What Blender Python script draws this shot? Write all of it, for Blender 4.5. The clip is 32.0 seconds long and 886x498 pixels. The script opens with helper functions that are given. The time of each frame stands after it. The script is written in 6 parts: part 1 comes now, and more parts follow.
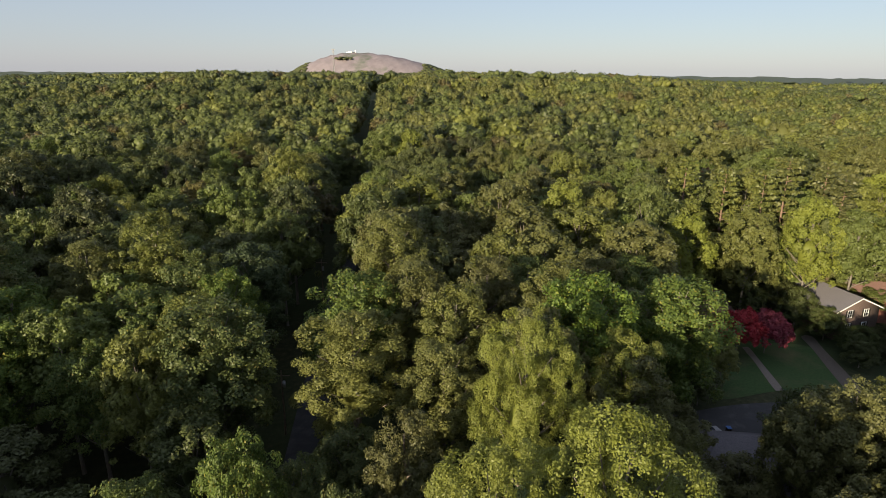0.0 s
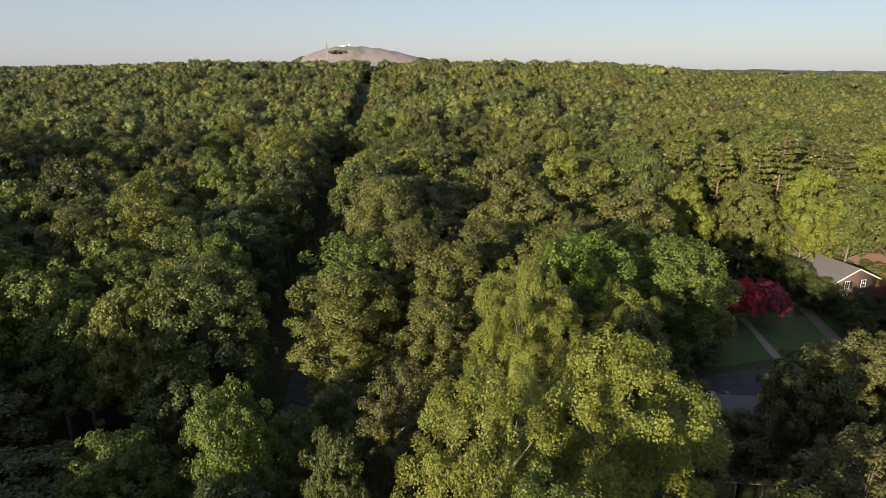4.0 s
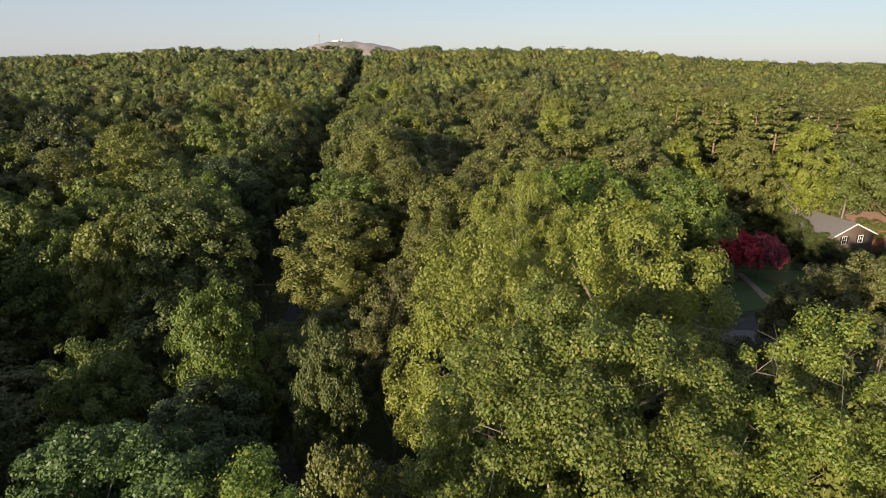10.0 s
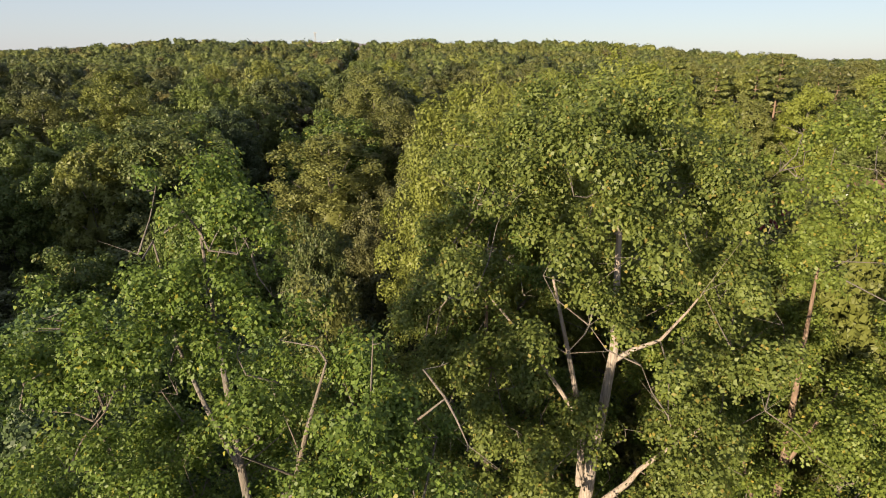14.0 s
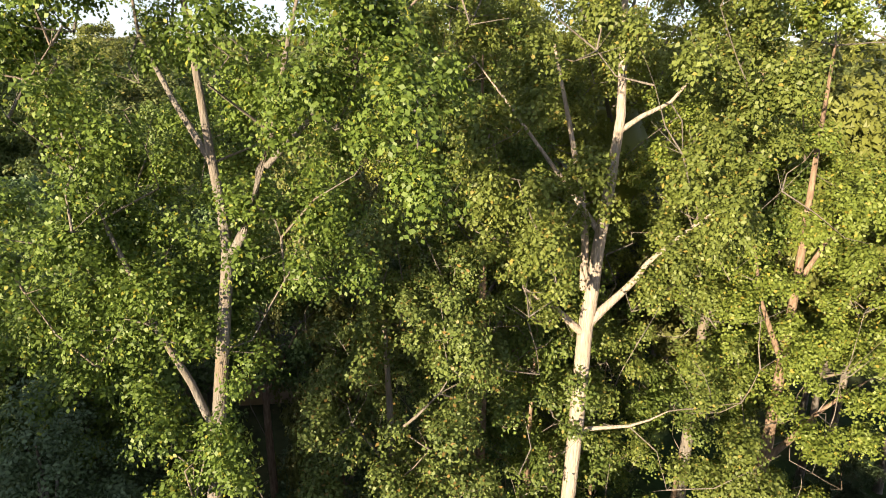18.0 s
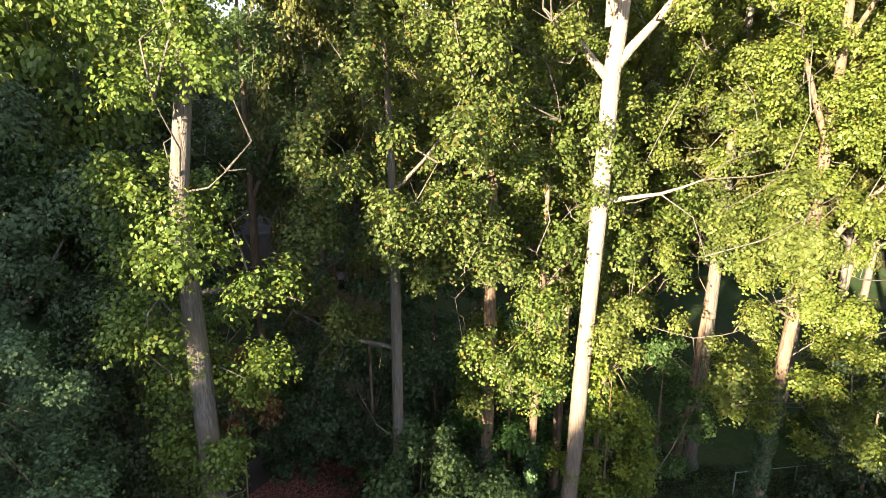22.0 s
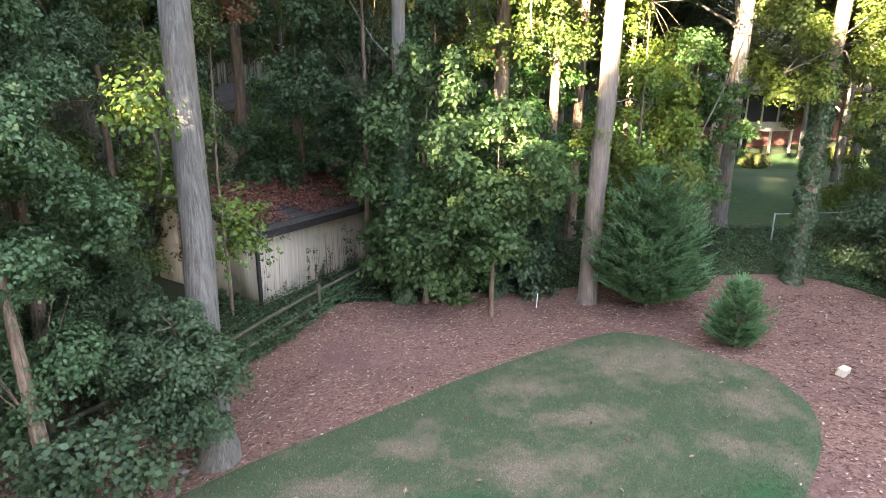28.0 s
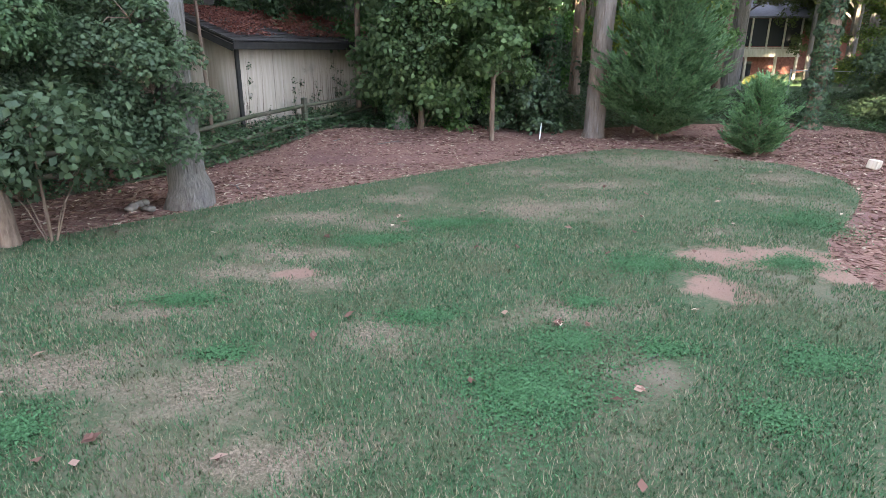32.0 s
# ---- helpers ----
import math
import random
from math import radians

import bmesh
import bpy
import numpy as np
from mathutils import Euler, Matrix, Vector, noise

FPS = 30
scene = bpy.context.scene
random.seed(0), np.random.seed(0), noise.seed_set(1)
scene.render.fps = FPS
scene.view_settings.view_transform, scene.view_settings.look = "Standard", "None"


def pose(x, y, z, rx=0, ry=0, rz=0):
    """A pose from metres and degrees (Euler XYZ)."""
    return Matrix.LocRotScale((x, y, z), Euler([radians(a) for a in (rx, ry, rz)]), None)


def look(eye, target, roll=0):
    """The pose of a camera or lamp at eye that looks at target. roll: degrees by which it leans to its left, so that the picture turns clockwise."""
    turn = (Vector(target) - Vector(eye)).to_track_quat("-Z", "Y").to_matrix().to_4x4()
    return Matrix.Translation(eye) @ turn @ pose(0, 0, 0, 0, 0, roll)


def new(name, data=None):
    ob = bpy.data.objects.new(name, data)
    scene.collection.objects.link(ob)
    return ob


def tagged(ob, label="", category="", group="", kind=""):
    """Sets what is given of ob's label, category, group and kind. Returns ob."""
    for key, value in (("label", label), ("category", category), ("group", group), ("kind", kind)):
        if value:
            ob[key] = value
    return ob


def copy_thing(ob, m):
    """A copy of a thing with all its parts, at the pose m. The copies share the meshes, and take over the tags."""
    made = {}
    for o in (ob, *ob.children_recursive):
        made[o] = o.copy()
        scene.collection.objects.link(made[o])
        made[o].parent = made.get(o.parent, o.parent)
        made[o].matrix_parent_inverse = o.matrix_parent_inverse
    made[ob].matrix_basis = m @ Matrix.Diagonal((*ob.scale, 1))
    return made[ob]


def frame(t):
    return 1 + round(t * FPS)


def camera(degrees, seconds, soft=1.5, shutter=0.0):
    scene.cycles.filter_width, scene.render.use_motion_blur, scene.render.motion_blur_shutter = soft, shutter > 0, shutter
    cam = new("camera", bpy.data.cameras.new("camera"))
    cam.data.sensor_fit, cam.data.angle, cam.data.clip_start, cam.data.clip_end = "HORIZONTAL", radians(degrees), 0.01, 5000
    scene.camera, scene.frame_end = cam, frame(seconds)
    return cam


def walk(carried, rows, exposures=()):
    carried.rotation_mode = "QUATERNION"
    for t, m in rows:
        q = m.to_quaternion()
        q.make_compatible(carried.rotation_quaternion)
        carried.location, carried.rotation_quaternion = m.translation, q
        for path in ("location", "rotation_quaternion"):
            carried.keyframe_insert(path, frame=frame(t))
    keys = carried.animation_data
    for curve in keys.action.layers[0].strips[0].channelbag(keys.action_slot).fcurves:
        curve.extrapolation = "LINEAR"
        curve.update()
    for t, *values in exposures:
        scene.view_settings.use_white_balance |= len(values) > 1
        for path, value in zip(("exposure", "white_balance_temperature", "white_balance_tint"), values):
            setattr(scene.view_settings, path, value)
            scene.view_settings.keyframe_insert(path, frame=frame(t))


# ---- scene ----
cam = camera(72.97, 32.0, soft=0.5, shutter=0.15)
PATH = [
    (0.0, pose(1.111, 1.466, 53.267, 73.36, -0.41, -0.00)),
    (1.0, pose(1.155, 1.483, 52.100, 73.27, -0.30, -0.15)),
    (2.0, pose(1.198, 1.497, 50.980, 73.13, -0.26, -0.27)),
    (3.0, pose(1.237, 1.510, 49.869, 72.96, -0.25, -0.41)),
    (3.5, pose(1.251, 1.511, 49.319, 72.88, -0.24, -0.46)),
    (5.5, pose(1.244, 1.402, 46.886, 72.83, -0.26, -0.77)),
    (6.0, pose(1.244, 1.377, 46.256, 72.82, -0.26, -0.85)),
    (7.0, pose(1.235, 1.320, 44.987, 72.76, -0.24, -0.99)),
    (8.0, pose(1.229, 1.202, 43.682, 72.68, -0.21, -1.10)),
    (9.0, pose(1.236, 1.013, 42.338, 72.60, -0.17, -1.15)),
    (10.0, pose(1.224, 0.793, 40.813, 72.53, -0.17, -1.16)),
    (11.0, pose(1.216, 0.584, 38.935, 72.58, -0.17, -1.27)),
    (12.0, pose(1.276, 0.445, 37.091, 72.60, -0.18, -1.33)),
    (13.0, pose(1.304, 0.434, 35.270, 72.56, -0.21, -1.32)),
    (14.0, pose(1.283, 0.461, 33.365, 72.68, -0.33, -1.51)),
    (14.5, pose(1.240, 0.439, 32.446, 72.77, -0.38, -2.00)),
    (16.5, pose(1.209, -0.021, 29.230, 72.53, -0.03, -2.29)),
    (17.0, pose(1.177, -0.102, 28.302, 72.70, 0.01, -2.46)),
    (18.0, pose(1.147, -0.187, 26.406, 72.89, -0.05, -2.67)),
    (19.0, pose(0.957, -0.155, 24.256, 73.36, -0.20, -2.92)),
    (20.0, pose(0.773, -0.223, 22.112, 73.86, -0.30, -3.15)),
    (21.0, pose(0.767, -0.232, 20.097, 74.06, -0.25, -3.20)),
    (22.0, pose(0.803, -0.242, 18.081, 74.14, -0.16, -3.04)),
    (22.5, pose(0.783, -0.267, 17.065, 74.17, -0.13, -2.91)),
    (23.0, pose(0.740, -0.285, 16.010, 74.32, -0.12, -2.58)),
    (23.5, pose(0.696, -0.269, 14.903, 74.49, -0.16, -2.27)),
    (24.0, pose(0.665, -0.233, 13.781, 74.64, -0.19, -2.39)),
    (24.5, pose(0.635, -0.197, 12.749, 74.76, -0.17, -3.02)),
    (25.0, pose(0.567, -0.185, 11.806, 74.85, -0.10, -3.83)),
    (25.5, pose(0.480, -0.153, 10.887, 74.98, -0.04, -4.48)),
    (27.5, pose(0.049, -0.070, 7.306, 75.04, -0.19, -5.17)),
    (28.0, pose(0.037, 0.004, 6.570, 74.61, -0.15, -4.96)),
    (28.5, pose(0.035, 0.077, 5.849, 74.15, -0.14, -4.70)),
    (29.0, pose(0.017, 0.126, 5.147, 73.59, -0.16, -4.67)),
    (29.5, pose(-0.015, 0.136, 4.470, 72.99, -0.18, -4.87)),
    (30.0, pose(-0.018, 0.117, 3.774, 72.60, -0.21, -5.08)),
    (30.5, pose(-0.010, 0.083, 3.140, 72.46, -0.24, -5.22)),
    (31.0, pose(0.002, 0.054, 2.700, 72.30, -0.25, -5.33)),
    (31.5, pose(0.005, 0.030, 2.505, 71.96, -0.25, -5.43)),
    (32.0, pose(0.000, 0.000, 2.442, 71.67, -0.25, -5.42)),
]
walk(cam, PATH, [(0.0, 0.76, 6600, 10), (14.0, 1.0, 6800, 11), (17.0, 1.5, 7000, 10), (19.0, 1.9, 7000, 10), (22.0, 2.55, 6800, 9), (25.0, 3.5, 6600, 8), (28.0, 4.35, 6500, 9), (30.0, 4.45, 6400, 9), (32.0, 4.35, 6300, 9)])

# ---- light ----
SUN_AZ, SUN_EL = radians(215), radians(12.5)
world = bpy.data.worlds.new("sky")
scene.world = world
world.use_nodes = True
wn = world.node_tree.nodes
sky = wn.new("ShaderNodeTexSky")
sky.sky_type = "NISHITA"
sky.sun_disc = False
sky.sun_elevation, sky.sun_rotation = SUN_EL, SUN_AZ
sky.air_density, sky.dust_density, sky.ozone_density = 1.0, 0.4, 3.0
haze = wn.new("ShaderNodeMix")
haze.data_type = "RGBA"
haze.inputs[0].default_value = 0.62
haze.inputs[7].default_value = (3.55, 3.75, 4.55, 1)
world.node_tree.links.new(sky.outputs[0], haze.inputs[6])
world.node_tree.links.new(haze.outputs[2], wn["Background"].inputs[0])
wn["Background"].inputs[1].default_value = 0.09
sun_data = bpy.data.lights.new("sun", "SUN")
sun_data.energy, sun_data.angle, sun_data.color = 5.6, radians(0.6), (1.0, 0.84, 0.59)
sun = new("sun", sun_data)
to_sun = Vector((math.sin(SUN_AZ) * math.cos(SUN_EL), math.cos(SUN_AZ) * math.cos(SUN_EL), math.sin(SUN_EL)))
sun.matrix_world = look(to_sun * 100, (0, 0, 0))


# ---- materials ----
def ramp(nt, stops):
    n = nt.nodes.new("ShaderNodeValToRGB")
    el = n.color_ramp.elements
    while len(el) < len(stops):
        el.new(0.5)
    for e, (p, c) in zip(el, stops):
        e.position, e.color = p, (*c, 1)
    return n


def noise_tex(nt, scale, detail=4.0, rough=0.6, vec=None):
    n = nt.nodes.new("ShaderNodeTexNoise")
    n.inputs["Scale"].default_value, n.inputs["Detail"].default_value, n.inputs["Roughness"].default_value = scale, detail, rough
    if vec is not None:
        nt.links.new(vec, n.inputs["Vector"])
    return n


def mix_rgb(nt, fac, a, b, mode="MIX"):
    n = nt.nodes.new("ShaderNodeMix")
    n.data_type, n.blend_type = "RGBA", mode
    for sock, v in ((n.inputs[0], fac), (n.inputs[6], a), (n.inputs[7], b)):
        if hasattr(v, "is_linked"):
            nt.links.new(v, sock)
        else:
            sock.default_value = v if isinstance(v, float) else (*v, 1)
    return n.outputs[2]


def base_material(name, rough=0.8, spec=0.3):
    m = bpy.data.materials.new(name)
    m.use_nodes = True
    nt = m.node_tree
    b = nt.nodes["Principled BSDF"]
    b.inputs["Roughness"].default_value = rough
    b.inputs["Specular IOR Level"].default_value = spec
    return m, nt, b


def bump(nt, b, height, strength=0.5, dist=0.02):
    n = nt.nodes.new("ShaderNodeBump")
    n.inputs["Strength"].default_value, n.inputs["Distance"].default_value = strength, dist
    nt.links.new(height, n.inputs["Height"])
    nt.links.new(n.outputs[0], b.inputs["Normal"])


def leaf_material(name, dark, mid, light, accent=None, amount=0.04, translucent=0.3, rough=0.5, spec=0.35):
    """Foliage: hue by leaf and by tree, thin blades that let some light through."""
    m, nt, b = base_material(name, rough, spec)
    geo = nt.nodes.new("ShaderNodeNewGeometry")
    stops = [(0.0, dark), (0.5, mid), (1.0 - amount - 0.02 if accent else 1.0, light)]
    if accent:
        stops.append((1.0 - amount, accent))
    cr = ramp(nt, stops)
    nt.links.new(geo.outputs["Random Per Island"], cr.inputs[0])
    info = nt.nodes.new("ShaderNodeObjectInfo")
    hsv = nt.nodes.new("ShaderNodeHueSaturation")
    for sock, lo, hi in (("Hue", 0.486, 0.505), ("Saturation", 0.85, 1.05), ("Value", 0.80, 1.16)):
        mp = nt.nodes.new("ShaderNodeMapRange")
        mp.inputs[3].default_value, mp.inputs[4].default_value = lo, hi
        nt.links.new(info.outputs["Random"], mp.inputs[0])
        nt.links.new(mp.outputs[0], hsv.inputs[sock])
    tc = nt.nodes.new("ShaderNodeTexCoord")
    wide = noise_tex(nt, 0.22, 3.0, 0.6, tc.outputs["Object"])
    patch = ramp(nt, [(0.32, (0.40, 0.41, 0.42)), (0.68, (0.60, 0.59, 0.55))])
    nt.links.new(wide.outputs[0], patch.inputs[0])
    tint = mix_rgb(nt, 0.6, cr.outputs[0], patch.outputs[0], "OVERLAY")
    nt.links.new(tint, hsv.inputs["Color"])
    nt.links.new(hsv.outputs[0], b.inputs["Base Color"])
    tr = nt.nodes.new("ShaderNodeBsdfTranslucent")
    nt.links.new(hsv.outputs[0], tr.inputs["Color"])
    mx = nt.nodes.new("ShaderNodeMixShader")
    mx.inputs[0].default_value = translucent
    out = nt.nodes["Material Output"]
    nt.links.new(b.outputs[0], mx.inputs[1])
    nt.links.new(tr.outputs[0], mx.inputs[2])
    nt.links.new(mx.outputs[0], out.inputs[0])
    return m


def speckled(name, colours, scale, detail=6.0, rough=0.85, relief=0.5, dist=0.02, big=None, stretch=(1, 1, 1), spec=0.3):
    """A rough surface of two noises; colours is a list of ramp stops; big = (colour, scale, low, high) stains."""
    m, nt, b = base_material(name, rough, spec)
    tc = nt.nodes.new("ShaderNodeTexCoord")
    mp = nt.nodes.new("ShaderNodeMapping")
    mp.inputs["Scale"].default_value = stretch
    nt.links.new(tc.outputs["Object"], mp.inputs[0])
    n = noise_tex(nt, scale, detail, 0.65, mp.outputs[0])
    cr = ramp(nt, colours)
    nt.links.new(n.outputs[0], cr.inputs[0])
    col = cr.outputs[0]
    if big:
        nb = noise_tex(nt, big[1], 4.0, 0.6, tc.outputs["Object"])
        mr = nt.nodes.new("ShaderNodeMapRange")
        mr.inputs[1].default_value, mr.inputs[2].default_value = big[2], big[3]
        nt.links.new(nb.outputs[0], mr.inputs[0])
        col = mix_rgb(nt, mr.outputs[0], col, big[0])
    nt.links.new(col, b.inputs["Base Color"])
    bump(nt, b, n.outputs[0], relief, dist)
    return m


M_leaf = leaf_material("leaf_green", (0.094, 0.120, 0.031), (0.109, 0.137, 0.036), (0.124, 0.154, 0.041), None, 0.0)
M_lime = leaf_material("leaf_yellow_green", (0.158, 0.178, 0.038), (0.186, 0.208, 0.045), (0.214, 0.238, 0.054), None, 0.0, 0.40)
M_olive = leaf_material("leaf_olive", (0.114, 0.125, 0.033), (0.131, 0.143, 0.038), (0.148, 0.160, 0.043), None, 0.0)
M_brown = leaf_material("leaf_bronze", (0.088, 0.078, 0.027), (0.112, 0.098, 0.033), (0.138, 0.118, 0.040), None, 0.0)
M_deep = leaf_material("leaf_deep_green", (0.058, 0.074, 0.020), (0.068, 0.087, 0.024), (0.078, 0.098, 0.028), None, 0.0, 0.25)
M_red = leaf_material("leaf_red", (0.20, 0.020, 0.030), (0.32, 0.034, 0.052), (0.42, 0.060, 0.080), None, 0.0)
M_pine = leaf_material("pine_needles", (0.050, 0.060, 0.018), (0.088, 0.100, 0.026), (0.130, 0.135, 0.038), None, 0.0, 0.15)
M_cedar = leaf_material("cedar_sprays", (0.078, 0.160, 0.070), (0.148, 0.270, 0.124), (0.22, 0.36, 0.170), None, 0.0, 0.35)
M_ivy = leaf_material("ivy_leaves", (0.030, 0.064, 0.028), (0.055, 0.108, 0.044), (0.088, 0.152, 0.062), None, 0.0, 0.2, 0.4, 0.4)
M_near_lime = leaf_material("tulip_leaves", (0.108, 0.165, 0.018), (0.162, 0.232, 0.027), (0.218, 0.292, 0.040), (0.36, 0.31, 0.03), 0.03, 0.42)
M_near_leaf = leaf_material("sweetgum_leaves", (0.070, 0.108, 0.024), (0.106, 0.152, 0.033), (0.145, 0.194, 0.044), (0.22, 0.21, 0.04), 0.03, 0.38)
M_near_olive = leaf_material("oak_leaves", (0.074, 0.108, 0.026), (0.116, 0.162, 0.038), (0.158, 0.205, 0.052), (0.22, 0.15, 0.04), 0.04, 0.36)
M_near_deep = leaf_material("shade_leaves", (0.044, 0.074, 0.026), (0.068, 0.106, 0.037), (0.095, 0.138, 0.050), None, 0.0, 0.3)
M_holly = leaf_material("holly_leaves", (0.054, 0.105, 0.046), (0.090, 0.158, 0.068), (0.130, 0.208, 0.094), None, 0.0, 0.40)
M_dogwood = leaf_material("dogwood_leaves", (0.060, 0.130, 0.038), (0.112, 0.215, 0.062), (0.170, 0.290, 0.090), None, 0.0, 0.5)
M_rust = leaf_material("leaf_rust", (0.11, 0.055, 0.025), (0.17, 0.078, 0.034), (0.21, 0.10, 0.045), None, 0.0)
M_bark_pale = speckled("bark_pale", [(0.25, (0.13, 0.10, 0.085)), (0.5, (0.32, 0.265, 0.228)), (0.75, (0.48, 0.42, 0.372))], 9.0, 7.0, 0.9, 1.0, 0.05, ((0.30, 0.24, 0.20), 0.8, 0.52, 0.78), (2.6, 2.6, 0.22))
# the pale bark turns darker and browner towards the lower trunk
nt = M_bark_pale.node_tree
b = nt.nodes["Principled BSDF"]
upper = b.inputs["Base Color"].links[0].from_socket
tc = nt.nodes.new("ShaderNodeTexCoord")
sep = nt.nodes.new("ShaderNodeSeparateXYZ")
nt.links.new(tc.outputs["Object"], sep.inputs[0])
wav = noise_tex(nt, 1.6, 5.0, 0.7, tc.outputs["Object"])
ad = nt.nodes.new("ShaderNodeMath")
ad.operation = "MULTIPLY_ADD"
ad.inputs[1].default_value = 8.0
nt.links.new(wav.outputs[0], ad.inputs[0])
nt.links.new(sep.outputs["Z"], ad.inputs[2])
low = nt.nodes.new("ShaderNodeMapRange")
low.inputs[1].default_value, low.inputs[2].default_value, low.inputs[3].default_value, low.inputs[4].default_value = 11.0, 17.0, 0.55, 0.0
nt.links.new(ad.outputs[0], low.inputs[0])
nt.links.new(mix_rgb(nt, low.outputs[0], upper, (0.105, 0.078, 0.062)), b.inputs["Base Color"])
M_bark = speckled("bark_grey", [(0.25, (0.065, 0.056, 0.050)), (0.5, (0.165, 0.147, 0.133)), (0.75, (0.29, 0.262, 0.24))], 9.0, 6.0, 0.9, 1.0, 0.06, ((0.17, 0.135, 0.105), 0.8, 0.45, 0.7), (2.6, 2.6, 0.22))
M_bark_brown = speckled("bark_brown", [(0.25, (0.07, 0.045, 0.03)), (0.5, (0.19, 0.13, 0.095)), (0.75, (0.33, 0.24, 0.18))], 8.0, 6.0, 0.9, 0.9, 0.05, None, (1.6, 1.6, 0.25))
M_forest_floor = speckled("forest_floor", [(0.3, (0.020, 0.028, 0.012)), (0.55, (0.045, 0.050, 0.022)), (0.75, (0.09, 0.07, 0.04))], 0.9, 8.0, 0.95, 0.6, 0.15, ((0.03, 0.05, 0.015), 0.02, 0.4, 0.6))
M_asphalt = speckled("asphalt", [(0.3, (0.035, 0.036, 0.04)), (0.7, (0.065, 0.066, 0.07))], 30.0, 4.0, 0.9, 0.3, 0.005, ((0.09, 0.09, 0.09), 0.4, 0.5, 0.75))
M_concrete = speckled("concrete", [(0.3, (0.15, 0.125, 0.105)), (0.7, (0.26, 0.225, 0.195))], 12.0, 5.0, 0.9, 0.3, 0.005)


# ---- mesh helpers ----
def mesh_of(name, verts, faces, mats, idx=None, smooth=False):
    """A mesh from arrays: faces is one array of equal-sized faces or a list of such arrays."""
    groups = faces if isinstance(faces, list) else [faces]
    groups = [np.asarray(g, dtype=np.int32) for g in groups if len(g)]
    me = bpy.data.meshes.new(name)
    verts = np.asarray(verts, dtype=np.float32)
    loops = np.concatenate([g.ravel() for g in groups])
    sizes = np.concatenate([np.full(len(g), g.shape[1], dtype=np.int32) for g in groups])
    me.vertices.add(len(verts))
    me.vertices.foreach_set("co", verts.ravel())
    me.loops.add(len(loops))
    me.loops.foreach_set("vertex_index", loops)
    me.polygons.add(len(sizes))
    me.polygons.foreach_set("loop_start", np.concatenate([[0], np.cumsum(sizes)[:-1]]).astype(np.int32))
    me.polygons.foreach_set("loop_total", sizes)
    for m in (mats if isinstance(mats, (list, tuple)) else [mats]):
        me.materials.append(m)
    if idx is not None:
        me.polygons.foreach_set("material_index", np.asarray(idx, dtype=np.int32))
    if smooth:
        me.polygons.foreach_set("use_smooth", np.ones(len(sizes), dtype=bool))
    me.update(calc_edges=True)
    return me


def part(name, data, parent=None, label="", m=None):
    """Links a mesh as one object under a thing or a part."""
    ob = new(name, data)
    if parent is not None:
        ob.parent = parent
    if m is not None:
        ob.matrix_basis = m
    if label:
        ob["label"] = label
    return ob


def thing(name, label, category, group="", m=None, kind=""):
    ob = new(name)
    if m is not None:
        ob.matrix_basis = m
    return tagged(ob, label, category, group, kind)


def boxes_mesh(name, boxes, mat, bevel=0.0):
    """Boxes (cx, cy, cz, sx, sy, sz[, rz]) joined into one mesh."""
    bm = bmesh.new()
    for b in boxes:
        cx, cy, cz, sx, sy, sz = b[:6]
        r = b[6] if len(b) > 6 else 0
        bmesh.ops.create_cube(bm, size=1, matrix=pose(cx, cy, cz, 0, 0, r) @ Matrix.Diagonal((sx, sy, sz, 1)))
    if bevel:
        bmesh.ops.bevel(bm, geom=bm.edges[:], offset=bevel, segments=1, affect="EDGES")
    me = bpy.data.meshes.new(name)
    bm.to_mesh(me)
    bm.free()
    me.materials.append(mat)
    return me


def tubes(name, paths, mat, sides=8, rough=0.0, seed=0):
    """Tapered tubes; a path is a list of (x, y, z, r)."""
    rng = np.random.default_rng(seed)
    vs, qs, base = [], [], 0
    for p in paths:
        p = np.asarray(p, dtype=float)
        n = len(p)
        d = np.gradient(p[:, :3], axis=0)
        d /= np.linalg.norm(d, axis=1, keepdims=True) + 1e-9
        ref = np.where(np.abs(d[:, 2:3]) > 0.9, [[1.0, 0, 0]], [[0, 0, 1.0]])
        u = np.cross(ref, d)
        u /= np.linalg.norm(u, axis=1, keepdims=True) + 1e-9
        w = np.cross(d, u)
        a = np.arange(sides) * 2 * np.pi / sides
        rr = p[:, 3][:, None] * (1 + rough * rng.uniform(-1, 1, (n, sides)))
        ring = p[:, None, :3] + rr[..., None] * (np.cos(a)[None, :, None] * u[:, None] + np.sin(a)[None, :, None] * w[:, None])
        vs.append(ring.reshape(-1, 3))
        i = np.arange(n - 1)[:, None] * sides + np.arange(sides)[None] + base
        j = np.arange(n - 1)[:, None] * sides + (np.arange(sides)[None] + 1) % sides + base
        qs.append(np.stack([i, j, j + sides, i + sides], -1).reshape(-1, 4))
        base += n * sides
    return mesh_of(name, np.concatenate(vs), np.concatenate(qs), mat, smooth=True)


def unit(v):
    return v / (np.linalg.norm(v, axis=-1, keepdims=True) + 1e-9)


